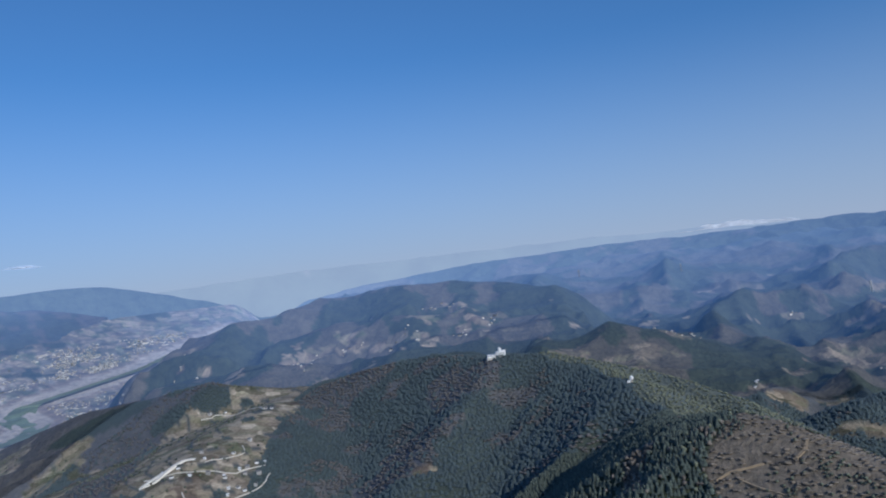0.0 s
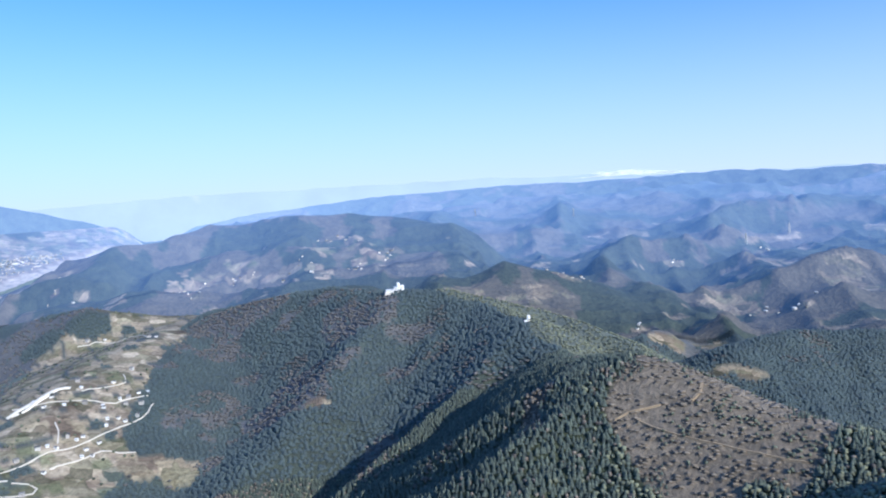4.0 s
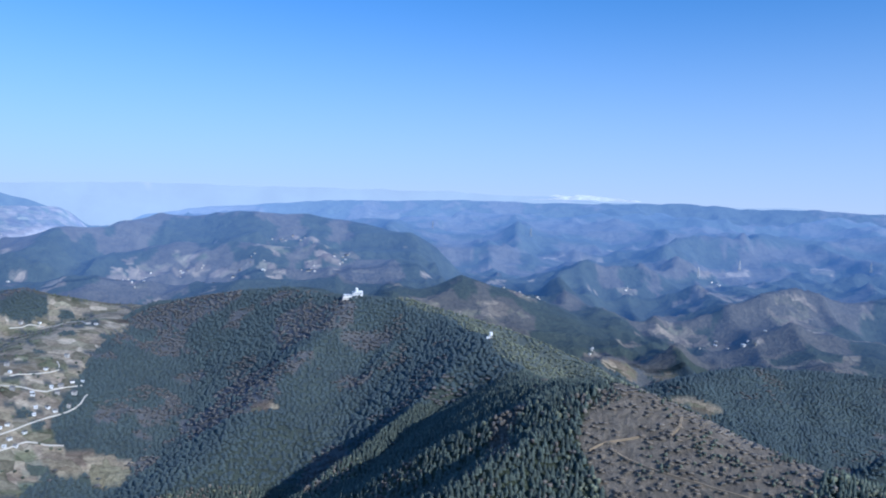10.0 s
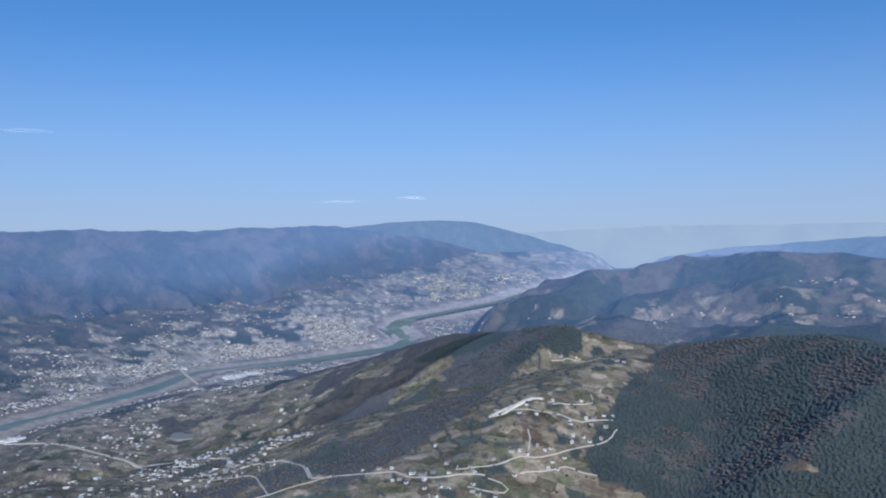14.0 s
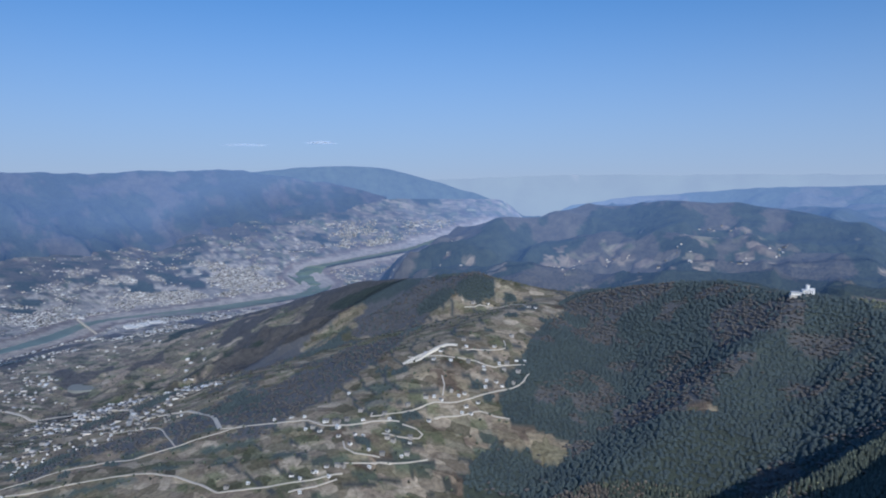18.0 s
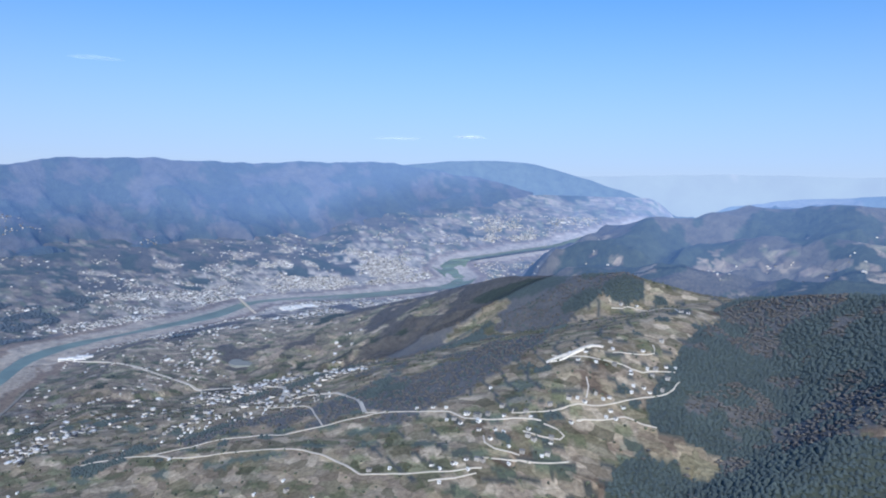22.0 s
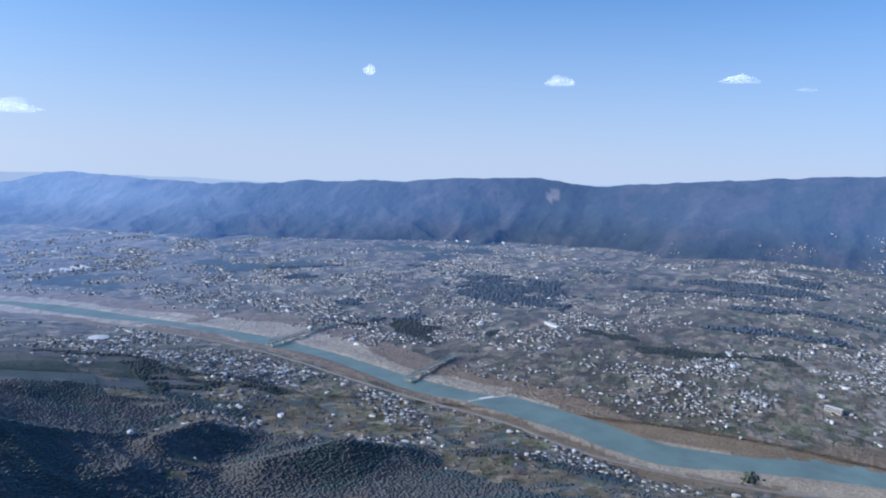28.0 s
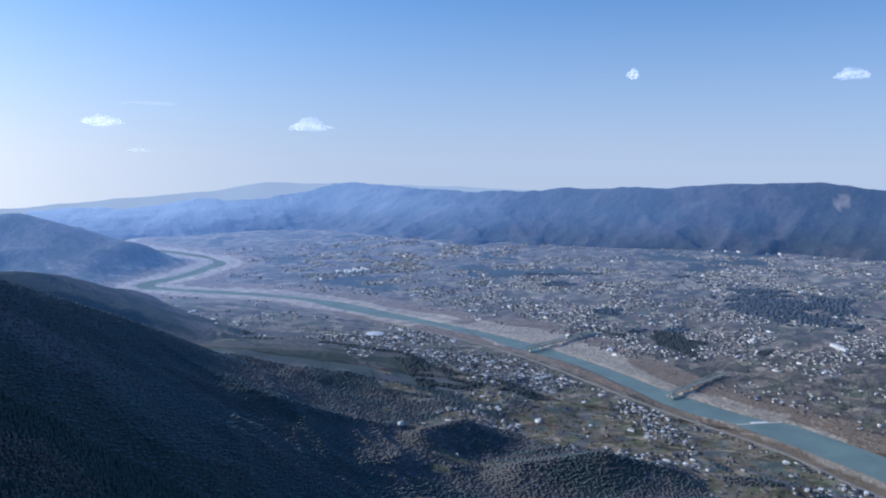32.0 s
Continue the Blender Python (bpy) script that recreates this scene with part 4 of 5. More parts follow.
LANES = [
    ([(-720, 640), (-660, 648), (-617, 652), (-598, 656), (-566, 649), (-534, 654), (-516, 664), (-488, 674)], 2.2, M_CONCRETE),
    ([(-526, 677), (-523, 671), (-496, 686), (-482, 703), (-474, 719), (-454, 735), (-435, 769), (-414, 799), (-412, 823)], 1.9, M_CONCRETE),
    ([(-425, 838), (-450, 812), (-472, 806), (-498, 798), (-540, 793), (-562, 797)], 2.1, M_CONCRETE),
    ([(-523, 625), (-513, 615), (-500, 614), (-475, 622)], 1.9, M_CONCRETE),
    ([(-494, 652), (-476, 656), (-459, 666), (-459, 673), (-469, 676), (-483, 672)], 2.1, M_CONCRETE),
    ([(-499, 596), (-479, 612), (-452, 629), (-436, 647)], 1.9, M_CONCRETE),
    ([(-600, 530), (-533, 556), (-509, 569), (-491, 585)], 2.2, M_CONCRETE),
    ([(-522, 545), (-503, 560), (-490, 576)], 2.1, M_CONCRETE),
    ([(-463, 701), (-443, 717), (-429, 737), (-412, 739), (-396, 743)], 2.2, M_CONCRETE),
    ([(-472, 732), (-481, 750), (-491, 761)], 1.8, M_CONCRETE),
    ([(-493, 819), (-473, 836), (-459, 854), (-471, 873)], 1.7, M_CONCRETE),
    ([(-640, 1066), (-625, 1071), (-607, 1078), (-540, 1050), (-499, 1000)], 2.2, M_CONCRETE),
    ([(-930, 470), (-880, 520), (-820, 560), (-750, 600), (-690, 650)], 2.2, M_CONCRETE),
    ([(-1010, 420), (-930, 470), (-860, 480), (-780, 520), (-700, 540), (-600, 530)], 2.4, M_CONCRETE),
    ([(-1000, 690), (-930, 640), (-850, 650), (-790, 620), (-750, 600)], 2.2, M_CONCRETE),
    ([(-2050, 780), (-1800, 790), (-1579, 810), (-1352, 823), (-1225, 800), (-1100, 786), (-971, 693)], 7.0, M_CONCRETE),
    ([(-1097, 786), (-988, 724), (-909, 724), (-800, 690), (-720, 640)], 5.0, M_CONCRETE),
    ([(45, 409), (52, 410), (60, 409), (70, 408)], 1.3, M_EARTH),
    ([(84, 404), (90, 409), (93, 416)], 2.2, M_EARTH),
    ([(56, 404), (66, 394), (78, 384), (92, 374), (108, 362), (122, 352)], 1.2, M_EARTH),
]
LANE_LINES = [line for line, _, _ in LANES]
for line, width, mat in LANES:
    earth = mat == M_EARTH
    ribbon("road", line, width * (0.72 if width < 3 else 0.92), 0.6, mat, "narrow ochre dirt track on the mountainside" if earth else "pale concrete farm lane winding over the slope", "road", step=8 if not earth else 4)


def slope_wall(line, height, label):
    """Slope face of sprayed concrete above a lane: a leaning wall with a top."""
    p = along(line, 5)
    d = np.gradient(p, axis=0)
    n = np.stack([-d[:, 1], d[:, 0]], -1) / np.hypot(d[:, 0], d[:, 1])[:, None]
    z = land_height(p[:, 0], p[:, 1])
    tall = height * (1 + 0.25 * bumps(np.arange(len(p)) * 5.0, np.zeros(len(p)), 14, 4)) * np.minimum(1, 0.35 + np.minimum(np.arange(len(p)), np.arange(len(p))[::-1]) / 4)
    rows = [np.c_[p, z - 1.0], np.c_[p + n * 0.35 * tall[:, None], z + tall], np.c_[p + n * (0.35 * tall[:, None] + 5), z + tall + 0.3], np.c_[p + n * (0.35 * tall[:, None] + 5.2), z - 2]]
    k = len(p)
    f = [(r * k + i, r * k + i + 1, (r + 1) * k + i + 1, (r + 1) * k + i) for r in range(3) for i in range(k - 1)]
    return tagged(new("slope_wall", mesh_of("slope_wall", np.concatenate(rows), f, [M_SPRAYED])), label, "wall", kind="structure")


slope_wall([(-552, 780), (-540, 784), (-533, 794), (-526, 806), (-519, 818), (-508, 822)], 2.2, "white sprayed-concrete slope face above the farm lane")
slope_wall([(-556, 778), (-549, 788), (-541, 797), (-532, 803)], 1.6, "lower white slope face beside the lane's bend")
south = RIVER_LINE + n2 * np.where(n2[:, :1] > 0, 1, -1) * 96
use = (south[:, 1] > -2000) & (south[:, 1] < 700)
ribbon("road", south[use][::3], 6.0, 1.5, M_TARMAC, "pale levee road beside the river", "road", step=30)
ribbon("road", [(-1811, 264), (-1960, 160), (-2200, 40), (-2600, -60), (-2950, -80)], 5.0, 1.0, M_TARMAC, "grey road from the bridge to the town", "road", step=30)

pond = bmesh.new()
bmesh.ops.create_circle(pond, cap_ends=True, segments=28, radius=1.0)
for vert in pond.verts:
    vert.co.x *= 34 + 5 * math.sin(3 * vert.co.y)
    vert.co.y *= 22
pz = max(ground_z(-1523 + dx, 964 + dy) for dx in (-25, 0, 25) for dy in (-15, 0, 15))
bmesh.ops.translate(pond, vec=(-1523, 964, pz + 0.8), verts=pond.verts)
ext = bmesh.ops.extrude_face_region(pond, geom=pond.faces[:])
bmesh.ops.translate(pond, vec=(0, 0, -6), verts=[g for g in ext["geom"] if isinstance(g, bmesh.types.BMVert)])
tagged(part("pond", pond, plain("pond_water", (0.26, 0.27, 0.25), 0.7, 12.0, 0.1, spec=0.5)), "pale farm pond with a bank among orchards", "pond", kind="structure")

# ---- trees ----


def cone_tree(tiers, sides, seed):
    """Conifer: a slim trunk and a ragged pointed crown, 1 high and about 1 across."""
    r = np.random.default_rng(seed)
    v, f, m = [], [], []
    for k in range(tiers):
        lo, hi = 0.12 + 0.74 * k / tiers, 0.12 + 0.74 * (k + 1) / tiers + 0.14
        rad = 0.5 * (1 - k / (tiers + 0.35)) ** 0.8
        base = len(v)
        for i in range(sides):
            a = 2 * math.pi * (i + 0.5 * (k % 2)) / sides + r.uniform(-0.2, 0.2)
            q = rad * r.uniform(0.75, 1.2)
            v.append((q * math.cos(a), q * math.sin(a), lo + r.uniform(-0.05, 0.04)))
        v.append((r.uniform(-0.04, 0.04), r.uniform(-0.04, 0.04), min(hi, 1.0)))
        for i in range(sides):
            f.append((base + i, base + (i + 1) % sides, base + sides))
            m.append(0)
    return v, f, m


def round_tree(sides, rings, seed, lean=0.0):
    """Broad crown of uneven outline, 1 high and 1 across."""
    r = np.random.default_rng(seed)
    v, f, m = [(0, 0, 0.05)], [], []
    for k in range(rings):
        e = math.pi * (k + 1) / (rings + 1)
        for i in range(sides):
            a = 2 * math.pi * (i + 0.5 * (k % 2)) / sides + r.uniform(-0.25, 0.25)
            q = 0.5 * math.sin(e) ** 0.7 * r.uniform(0.65, 1.2)
            v.append((q * math.cos(a) + lean * k, q * math.sin(a), 0.55 - 0.48 * math.cos(e) * r.uniform(0.8, 1.1)))
    v.append((0, 0, 1.0))
    for i in range(sides):
        f.append((0, 1 + (i + 1) % sides, 1 + i))
        f.append((len(v) - 1, 1 + (rings - 1) * sides + i, 1 + (rings - 1) * sides + (i + 1) % sides))
        for k in range(rings - 1):
            a, b = 1 + k * sides + i, 1 + k * sides + (i + 1) % sides
            f += [(a, b, b + sides), (a, b + sides, a + sides)]
    return v, f, [0] * len(f)


def woods(spacing, lo, hi, yaw0, yaw1, seed):
    """Standing places of trees on wooded ground between two distances: places and kind of cover."""
    r = np.random.default_rng(seed)
    g = np.arange(-hi, hi, spacing)
    x, y = np.meshgrid(g, g)
    x, y = x.ravel() + r.uniform(-0.5, 0.5, x.size) * spacing, y.ravel() + r.uniform(-0.5, 0.5, y.size) * spacing
    dist = np.hypot(x, y)
    yaw = np.degrees(np.arctan2(-x, y))
    ok = (dist > lo) & (dist < hi) & (((yaw > yaw0) & (yaw < yaw1)) | ((yaw + 360 > yaw0) & (yaw + 360 < yaw1)))
    x, y = x[ok] + CENTRE[0], y[ok] + CENTRE[1]
    z = land_height(x, y)
    top = (495 - z < 0.57 * np.hypot(x - CENTRE[0], y - CENTRE[1])) & in_view(x, y, z)
    x, y, z = x[top], y[top], z[top]
    c = land_cover(x, y, z)
    lane = np.full(len(x), 1e9)
    if lo < 1300:
        for line in LANE_LINES:
            lane = np.minimum(lane, from_line(x, y, along(line, 20))[0])
    cedar = (np.abs(c - CEDAR).sum(-1) < 1e-6) & (lane > 3.5)
    bare = (np.abs(c - BARE).sum(-1) < 1e-6) & (lane > 5)
    return x, y, z, cedar, bare


CONES = [cone_tree(3, 6, k) for k in range(4)]
SLIM = [cone_tree(2, 5, 10 + k) for k in range(3)]
ROUND = [round_tree(5, 2, 20 + k) for k in range(4)]
TUFT = [round_tree(5, 1, 30 + k) for k in range(3)]


def plant(name, shapes, x, y, z, wide, tall, mat, label, category):
    n = len(x)
    s = np.stack([rng.uniform(0.8, 1.25, n) * wide, rng.uniform(0.8, 1.25, n) * wide, rng.uniform(0.7, 1.25, n) * tall], -1)
    ob = scatter(name, shapes, np.stack([x, y, z - 0.06 * tall], -1), s, rng.uniform(0, 6.28, n), [mat], rng.integers(0, len(shapes), n))
    return tagged(ob, label, category, kind="stuff")


x, y, z, cedar, bare = woods(2.5, 210, 640, -60, 200, 1)
mixed = rng.uniform(0, 1, len(x))
stand = rough_noise(x, y, 60, 131)
sunny = (x > np.interp(y, [330, 395, 450, 600], [5, 40, 62, 50]))
con = (cedar & (mixed < np.clip(np.where(sunny, 0.3, 0.92) - 0.45 * np.clip(stand - 0.1, -0.4, 1.2), 0, 1))) | (bare & (mixed < 0.12))
ever = cedar & ~con & (mixed < np.where(stand > 0.75, 0.45, 0.9))
bro = (cedar & ~con & ~ever) | (bare & (mixed >= 0.12) & (mixed < 0.9))
own = (np.abs(x - 75) < 95) & (np.abs(y - 425) < 75)
own_con = np.nonzero(con & own)[0][:220]
con[own_con] = False
own_bro = np.nonzero(bro & (np.hypot(x + 93, y - 631) < 60))[0][:80]
bro[own_bro] = False
plant("conifer_forest", CONES, x[con], y[con], z[con], 3.3, 4.6, M_CONIFER, "dense dark green cedar plantation on the mountainside", "forest")
plant("evergreen_woodland", ROUND, x[ever], y[ever], z[ever], 3.2, 3.0, M_OLIVE, "olive green evergreen broadleaf woodland on the mountainside", "woodland")
plant("winter_woodland", ROUND, x[bro], y[bro], z[bro], 3.0, 2.8, M_BROAD, "leafless brown deciduous woodland on the mountainside", "woodland")
near = (x, y, z)
sx, sy, sz, cedar, bare = woods(1.9, 210, 560, -48, 10, 5)
use = np.abs(land_cover(sx, sy, sz) - BRUSH).sum(-1) < 1e-6
clump = rough_noise(sx, sy, 26, 133) + 0.5 * rng.uniform(-1, 1, len(sx))
brown, green, young = use & (clump < 0.9) & (rng.uniform(0, 1, len(sx)) < 0.22), use & (clump > 0.7) & (rng.uniform(0, 1, len(sx)) < 0.4), use & (clump < -1.0)
plant("brushwood", ROUND, sx[brown], sy[brown], sz[brown], 4.2, 0.4, M_BRUSH, "leafless brown brushwood on the near shoulder", "bushes")
plant("brushwood", ROUND, sx[green], sy[green], sz[green], 2.2, 1.7, M_GROVE, "olive green bushes among brown brushwood", "bushes")
plant("brushwood", CONES, sx[young], sy[young], sz[young], 1.7, 2.6, M_CONIFER, "young dark conifers among brown brushwood", "bushes")

x, y, z, cedar, bare = woods(4.6, 640, 1330, -60, 200, 2)
mixed = rng.uniform(0, 1, len(x))
con = (cedar & (rough_noise(x, y, 45, 134) + 0.5 * mixed < np.where(y < -250, 0.75, 1.1))) | (bare & (mixed > 0.9))
bro = (bare & (mixed < np.where((x < -560) & (y > 400), 0.35, 0.75))) | (cedar & ~con)
low = y < -250
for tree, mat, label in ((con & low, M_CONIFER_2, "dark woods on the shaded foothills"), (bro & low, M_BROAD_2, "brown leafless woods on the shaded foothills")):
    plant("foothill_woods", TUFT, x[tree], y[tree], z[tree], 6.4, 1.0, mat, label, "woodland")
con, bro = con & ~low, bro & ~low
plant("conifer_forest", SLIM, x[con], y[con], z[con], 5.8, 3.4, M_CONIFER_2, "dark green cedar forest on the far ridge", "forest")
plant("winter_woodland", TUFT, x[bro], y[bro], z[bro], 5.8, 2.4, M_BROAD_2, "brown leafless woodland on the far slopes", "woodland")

x, y, z, cedar, bare = woods(5.5, 1330, 2075, -60, 178, 3)
gro = cedar & (z <= 60)
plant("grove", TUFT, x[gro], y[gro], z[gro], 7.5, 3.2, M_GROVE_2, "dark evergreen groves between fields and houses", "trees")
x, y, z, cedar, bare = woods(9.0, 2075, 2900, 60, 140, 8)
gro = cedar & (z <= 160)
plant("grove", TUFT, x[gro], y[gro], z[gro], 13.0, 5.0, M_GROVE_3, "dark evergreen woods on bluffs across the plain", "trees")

x, y, z, cedar, bare = woods(4.2, 500, 1050, -40, 10, 7)
young = is_cover(land_cover(x, y, z), OLIVE) & (rng.uniform(0, 1, len(x)) < 0.7)
plant("young_plantation", TUFT, x[young], y[young], z[young], 3.6, 2.4, M_OLIVE, "olive green young plantation on the sunny side of the ridge", "trees")

# hedges, bushes and orchard trees on the farmed slopes and the plain
x, y, z, cedar, bare = woods(4.5, 470, 1250, 20, 75, 6)
row = np.abs(land_cover(x, y, z) - HEDGE).sum(-1) < 1e-6
row &= rng.uniform(0, 1, len(x)) < 0.4
plant("hedge", ROUND, x[row], y[row], z[row], 2.3, 1.7, M_GROVE, "dark hedges along the terrace walls", "hedge")
x, y, z, cedar, bare = woods(11, 560, 1900, 25, 165, 4)
free = ~cedar & ~bare & (land_cover(x, y, z)[:, 0] < 0.4) & (rng.uniform(0, 1, len(x)) < 0.26) & (z > 3)
plant("orchard", ROUND, x[free], y[free], z[free], 3.6, 3.0, M_GROVE, "scattered orchard trees and hedges between fields", "trees")

# trees on the nearest shoulder, one by one
x, y, z = near


def tree_kit(name, shape, mat, wide, tall, label):
    kit = thing(name, (0, 0, -500), 0, label, "tree", "trees on the near shoulder")
    c = new("crown", mesh_of("crown", np.array(shape[0]) * (wide, wide, tall), shape[1], [mat]))
    c.parent = kit
    part("trunk", prism(0.22, tall * 0.6, (0, 0, -0.8), 6, 0.08), M_BARK, kit)
    return kit


kits = [tree_kit("conifer", CONES[k], M_CONIFER, 2.7, 5.4, "dark green cedar with a narrow pointed crown") for k in range(3)]
kits_b = [tree_kit("bare_tree", ROUND[k], M_BROAD, 3.4, 2.9, "leafless brown deciduous tree on the slope") for k in range(3)]
first = {}
for group, idx in ((kits, own_con), (kits_b, own_bro)):
    for j, i in enumerate(idx):
        kit = group[j % 3]
        m = pose(x[i], y[i], z[i] - 0.5, 0, 0, float(rng.uniform(0, 360)))
        if kit not in first:
            first[kit] = True
            kit.matrix_world = m
        else:
            copy_thing(kit, m)

# ---- houses ----


def house_shape(length, width, eave, ridge, hip=0.0):
    """Body and pitched roof as two loose shells; material 0 wall, 1 roof."""
    l, w, o = length / 2, width / 2, 0.6
    v = [(-l, -w, -3), (l, -w, -3), (l, w, -3), (-l, w, -3), (-l, -w, eave), (l, -w, eave), (l, w, eave), (-l, w, eave)]
    f = [(0, 1, 5), (0, 5, 4), (1, 2, 6), (1, 6, 5), (2, 3, 7), (2, 7, 6), (3, 0, 4), (3, 4, 7)]
    m = [0] * 8
    L, W, r = l + o, w + o, l + o - hip
    v += [(-L, -W, eave), (L, -W, eave), (L, W, eave), (-L, W, eave), (-r, 0, ridge), (r, 0, ridge)]
    f += [(8, 9, 13), (8, 13, 12), (10, 11, 12), (10, 12, 13), (9, 10, 13), (11, 8, 12)]
    m += [1] * 6
    return v, f, m


def block_shape(length, width, height):
    """Flat-roofed block with a raised rim."""
    l, w = length / 2, width / 2
    v = [(-l, -w, -3), (l, -w, -3), (l, w, -3), (-l, w, -3), (-l, -w, height), (l, -w, height), (l, w, height), (-l, w, height)]
    v += [(-l + 0.4, -w + 0.4, height - 0.5), (l - 0.4, -w + 0.4, height - 0.5), (l - 0.4, w - 0.4, height - 0.5), (-l + 0.4, w - 0.4, height - 0.5)]
    f = [(0, 1, 5), (0, 5, 4), (1, 2, 6), (1, 6, 5), (2, 3, 7), (2, 7, 6), (3, 0, 4), (3, 4, 7), (8, 9, 10), (8, 10, 11)]
    for i in range(4):
        j = (i + 1) % 4
        f += [(4 + i, 4 + j, 8 + j), (4 + i, 8 + j, 8 + i)]
    return v, f, [0] * 8 + [1] * 10


HOUSES = [house_shape(9, 7, 4.6, 7.0, 2.2), house_shape(11, 7.5, 3.4, 6.0), house_shape(7.5, 6.5, 5.0, 7.2, 2.0), house_shape(13, 8, 4.8, 7.6, 3.0), block_shape(9, 8, 6.0)]
SHEDS = [house_shape(30, 11, 4.0, 5.0), block_shape(30, 10, 4.5), house_shape(42, 14, 4.2, 5.6), block_shape(22, 9, 6.5)]
# towns and hamlets: place, reach and how tightly built
TOWNS = [(-1930, 80, 340, 1.05), (-1730, -330, 260, 0.85), (-2350, 1500, 460, 0.95), (-2560, 2150, 480, 0.85), (-2330, 3150, 420, 0.7), (-1960, -960, 300, 0.6), (-1780, -1350, 330, 0.9), (-1750, -1900, 480, 0.6), (-1750, -2550, 650, 0.5), (-2500, -1500, 500, 0.4), (-2450, 250, 350, 0.45),
         (-1320, 330, 150, 0.95), (-1080, -900, 280, 0.85), (-930, -1180, 260, 0.9), (-860, -850, 200, 0.7), (-980, -1500, 300, 0.5), (-1120, 830, 130, 0.7), (-800, -650, 200, 0.3), (-1150, -450, 150, 0.6), (-2650, 900, 400, 0.18), (-2750, -700, 500, 0.3), (-1000, 600, 200, 0.3)]
g = np.arange(-3500, 4100, 9.5)
x, y = np.meshgrid(np.arange(-3350, -420, 9.5), g)
x, y = x.ravel() + rng.uniform(-4, 4, x.size), y.ravel() + rng.uniform(-4, 4, y.size)
z = land_height(x, y)
d, _ = from_line(x, y, RIVER_LINE)
dens = np.where(x < river_x(y), 0.075, 0.035 + 0.05 * ((x < -650) & (y > 300) & (y < 1000)))
for cx, cy, reach, tight in TOWNS:
    dens = np.maximum(dens, tight * np.exp(-((x - cx) ** 2 + (y - cy) ** 2) / reach**2))
dens = dens * np.clip(0.55 + 2.0 * rough_noise(x, y, 110, 91), 0.02, 1.7)
c = land_cover(x, y, z)
wood = is_cover(c, THIN_WOOD) & (rng.uniform(0, 1, len(x)) < 0.8) | (np.abs(c - CEDAR).sum(-1) < 1e-6) | (np.abs(c - BARE).sum(-1) < 1e-6)
ok = (d > 112) & ~wood & (z - valley_climb(x, y) < 190) & (rng.uniform(0, 1, len(x)) < dens) & (np.hypot(x + 50, y - 45) < 4300) & (np.hypot(x + 1523, y - 964) > 55)
x, y = x[ok], y[ok]
for gx0, gy0, size in [q for q in GLADES if q[1] > 1380]:
    k = int(size / 8)
    x, y = np.r_[x, gx0 + rng.normal(0, size * 0.6, k)], np.r_[y, gy0 + rng.normal(0, size * 0.5, k)]
z = land_height(x, y)
n = len(x)
turn = 0.35 + 0.5 * bumps(x, y, 500, 93) + rng.choice([0, 1.571], n) + rng.normal(0, 0.08, n)
far = np.hypot(x + 50, y - 45)
order = np.argsort(far)
alone = np.zeros(n, bool)
alone[order[:130]] = True
rest = ~alone
sc = rng.uniform(0.42, 0.95, (n, 3)) * (1, 0.85, 0.8)
pick = rng.choice(5, n, p=[0.3, 0.24, 0.2, 0.16, 0.1])
pale = rng.uniform(0, 1, n) < np.where(y > 800, 0.4, 0.18)
for who, mats, label in ((rest & ~pale, [M_WALL, M_TILE], "grey-roofed houses of the river towns"), (rest & pale, [M_WALL, M_PALE_ROOF], "pale-roofed houses and workshops of the river towns")):
    ob = scatter("houses", HOUSES, np.stack([x, y, z], -1)[who], sc[who], turn[who], mats, pick[who])
    tagged(ob, label, "houses", kind="stuff")
bearing, out = np.radians(rng.uniform(44, 114, 10000)), rng.uniform(3050, 3800, 10000)
hx, hy = CENTRE[0] - np.sin(bearing) * out, CENTRE[1] + np.cos(bearing) * out
hz = range_top(hx, hy)
some = (hz > land_height(hx, hy)) & (hz < 235 + 110 * smooth(hy, 300, 900)) & (rough_noise(hx, hy * 0.6, 90, 147) > 0.7 - 0.25 * smooth(hy, 300, 900))
hx, hy, hz = hx[some], hy[some], hz[some]
ob = scatter("houses", HOUSES, np.stack([hx, hy, hz + 2], -1), rng.uniform(0.35, 0.75, (len(hx), 3)), rng.uniform(0, 3, len(hx)), [M_WALL, M_TILE], rng.integers(0, 5, len(hx)))
tagged(ob, "pale houses of hamlets on the lower mountain slopes", "houses", kind="stuff")
big = np.nonzero(rest & (rng.uniform(0, 1, n) < 0.022))[0]
ob = scatter("sheds", SHEDS, np.stack([x + 12, y + 9, z], -1)[big], rng.uniform(0.35, 0.8, (len(big), 3)), turn[big], [M_WHITE, M_PALE_ROOF], rng.integers(0, 4, len(big)))
tagged(ob, "white factory sheds and halls among the houses", "factories", kind="stuff")


def house(at, turn, size, roof, label, storeys=1, wall=M_WHITE):
    length, width = size
    eave, top = 3.0 * storeys, 3.0 * storeys + width * 0.3
    e = thing("house", at, turn, label, "house", "farmhouses")
    part("wall", walls(length, width, eave, top), wall, e)
    part("roof", gable(length, width, eave, top), roof, e)
    for k in range(3):
        part("window", box((1.6, 0.12, 1.3), (-length / 3 + k * length / 3, -width / 2 - 0.03, eave - 1.4)), M_DARK_GLASS, e)
    part("door", box((1.1, 0.14, 2.0), (length / 6, -width / 2 - 0.04, 1.0)), M_BARK, e)
    return e


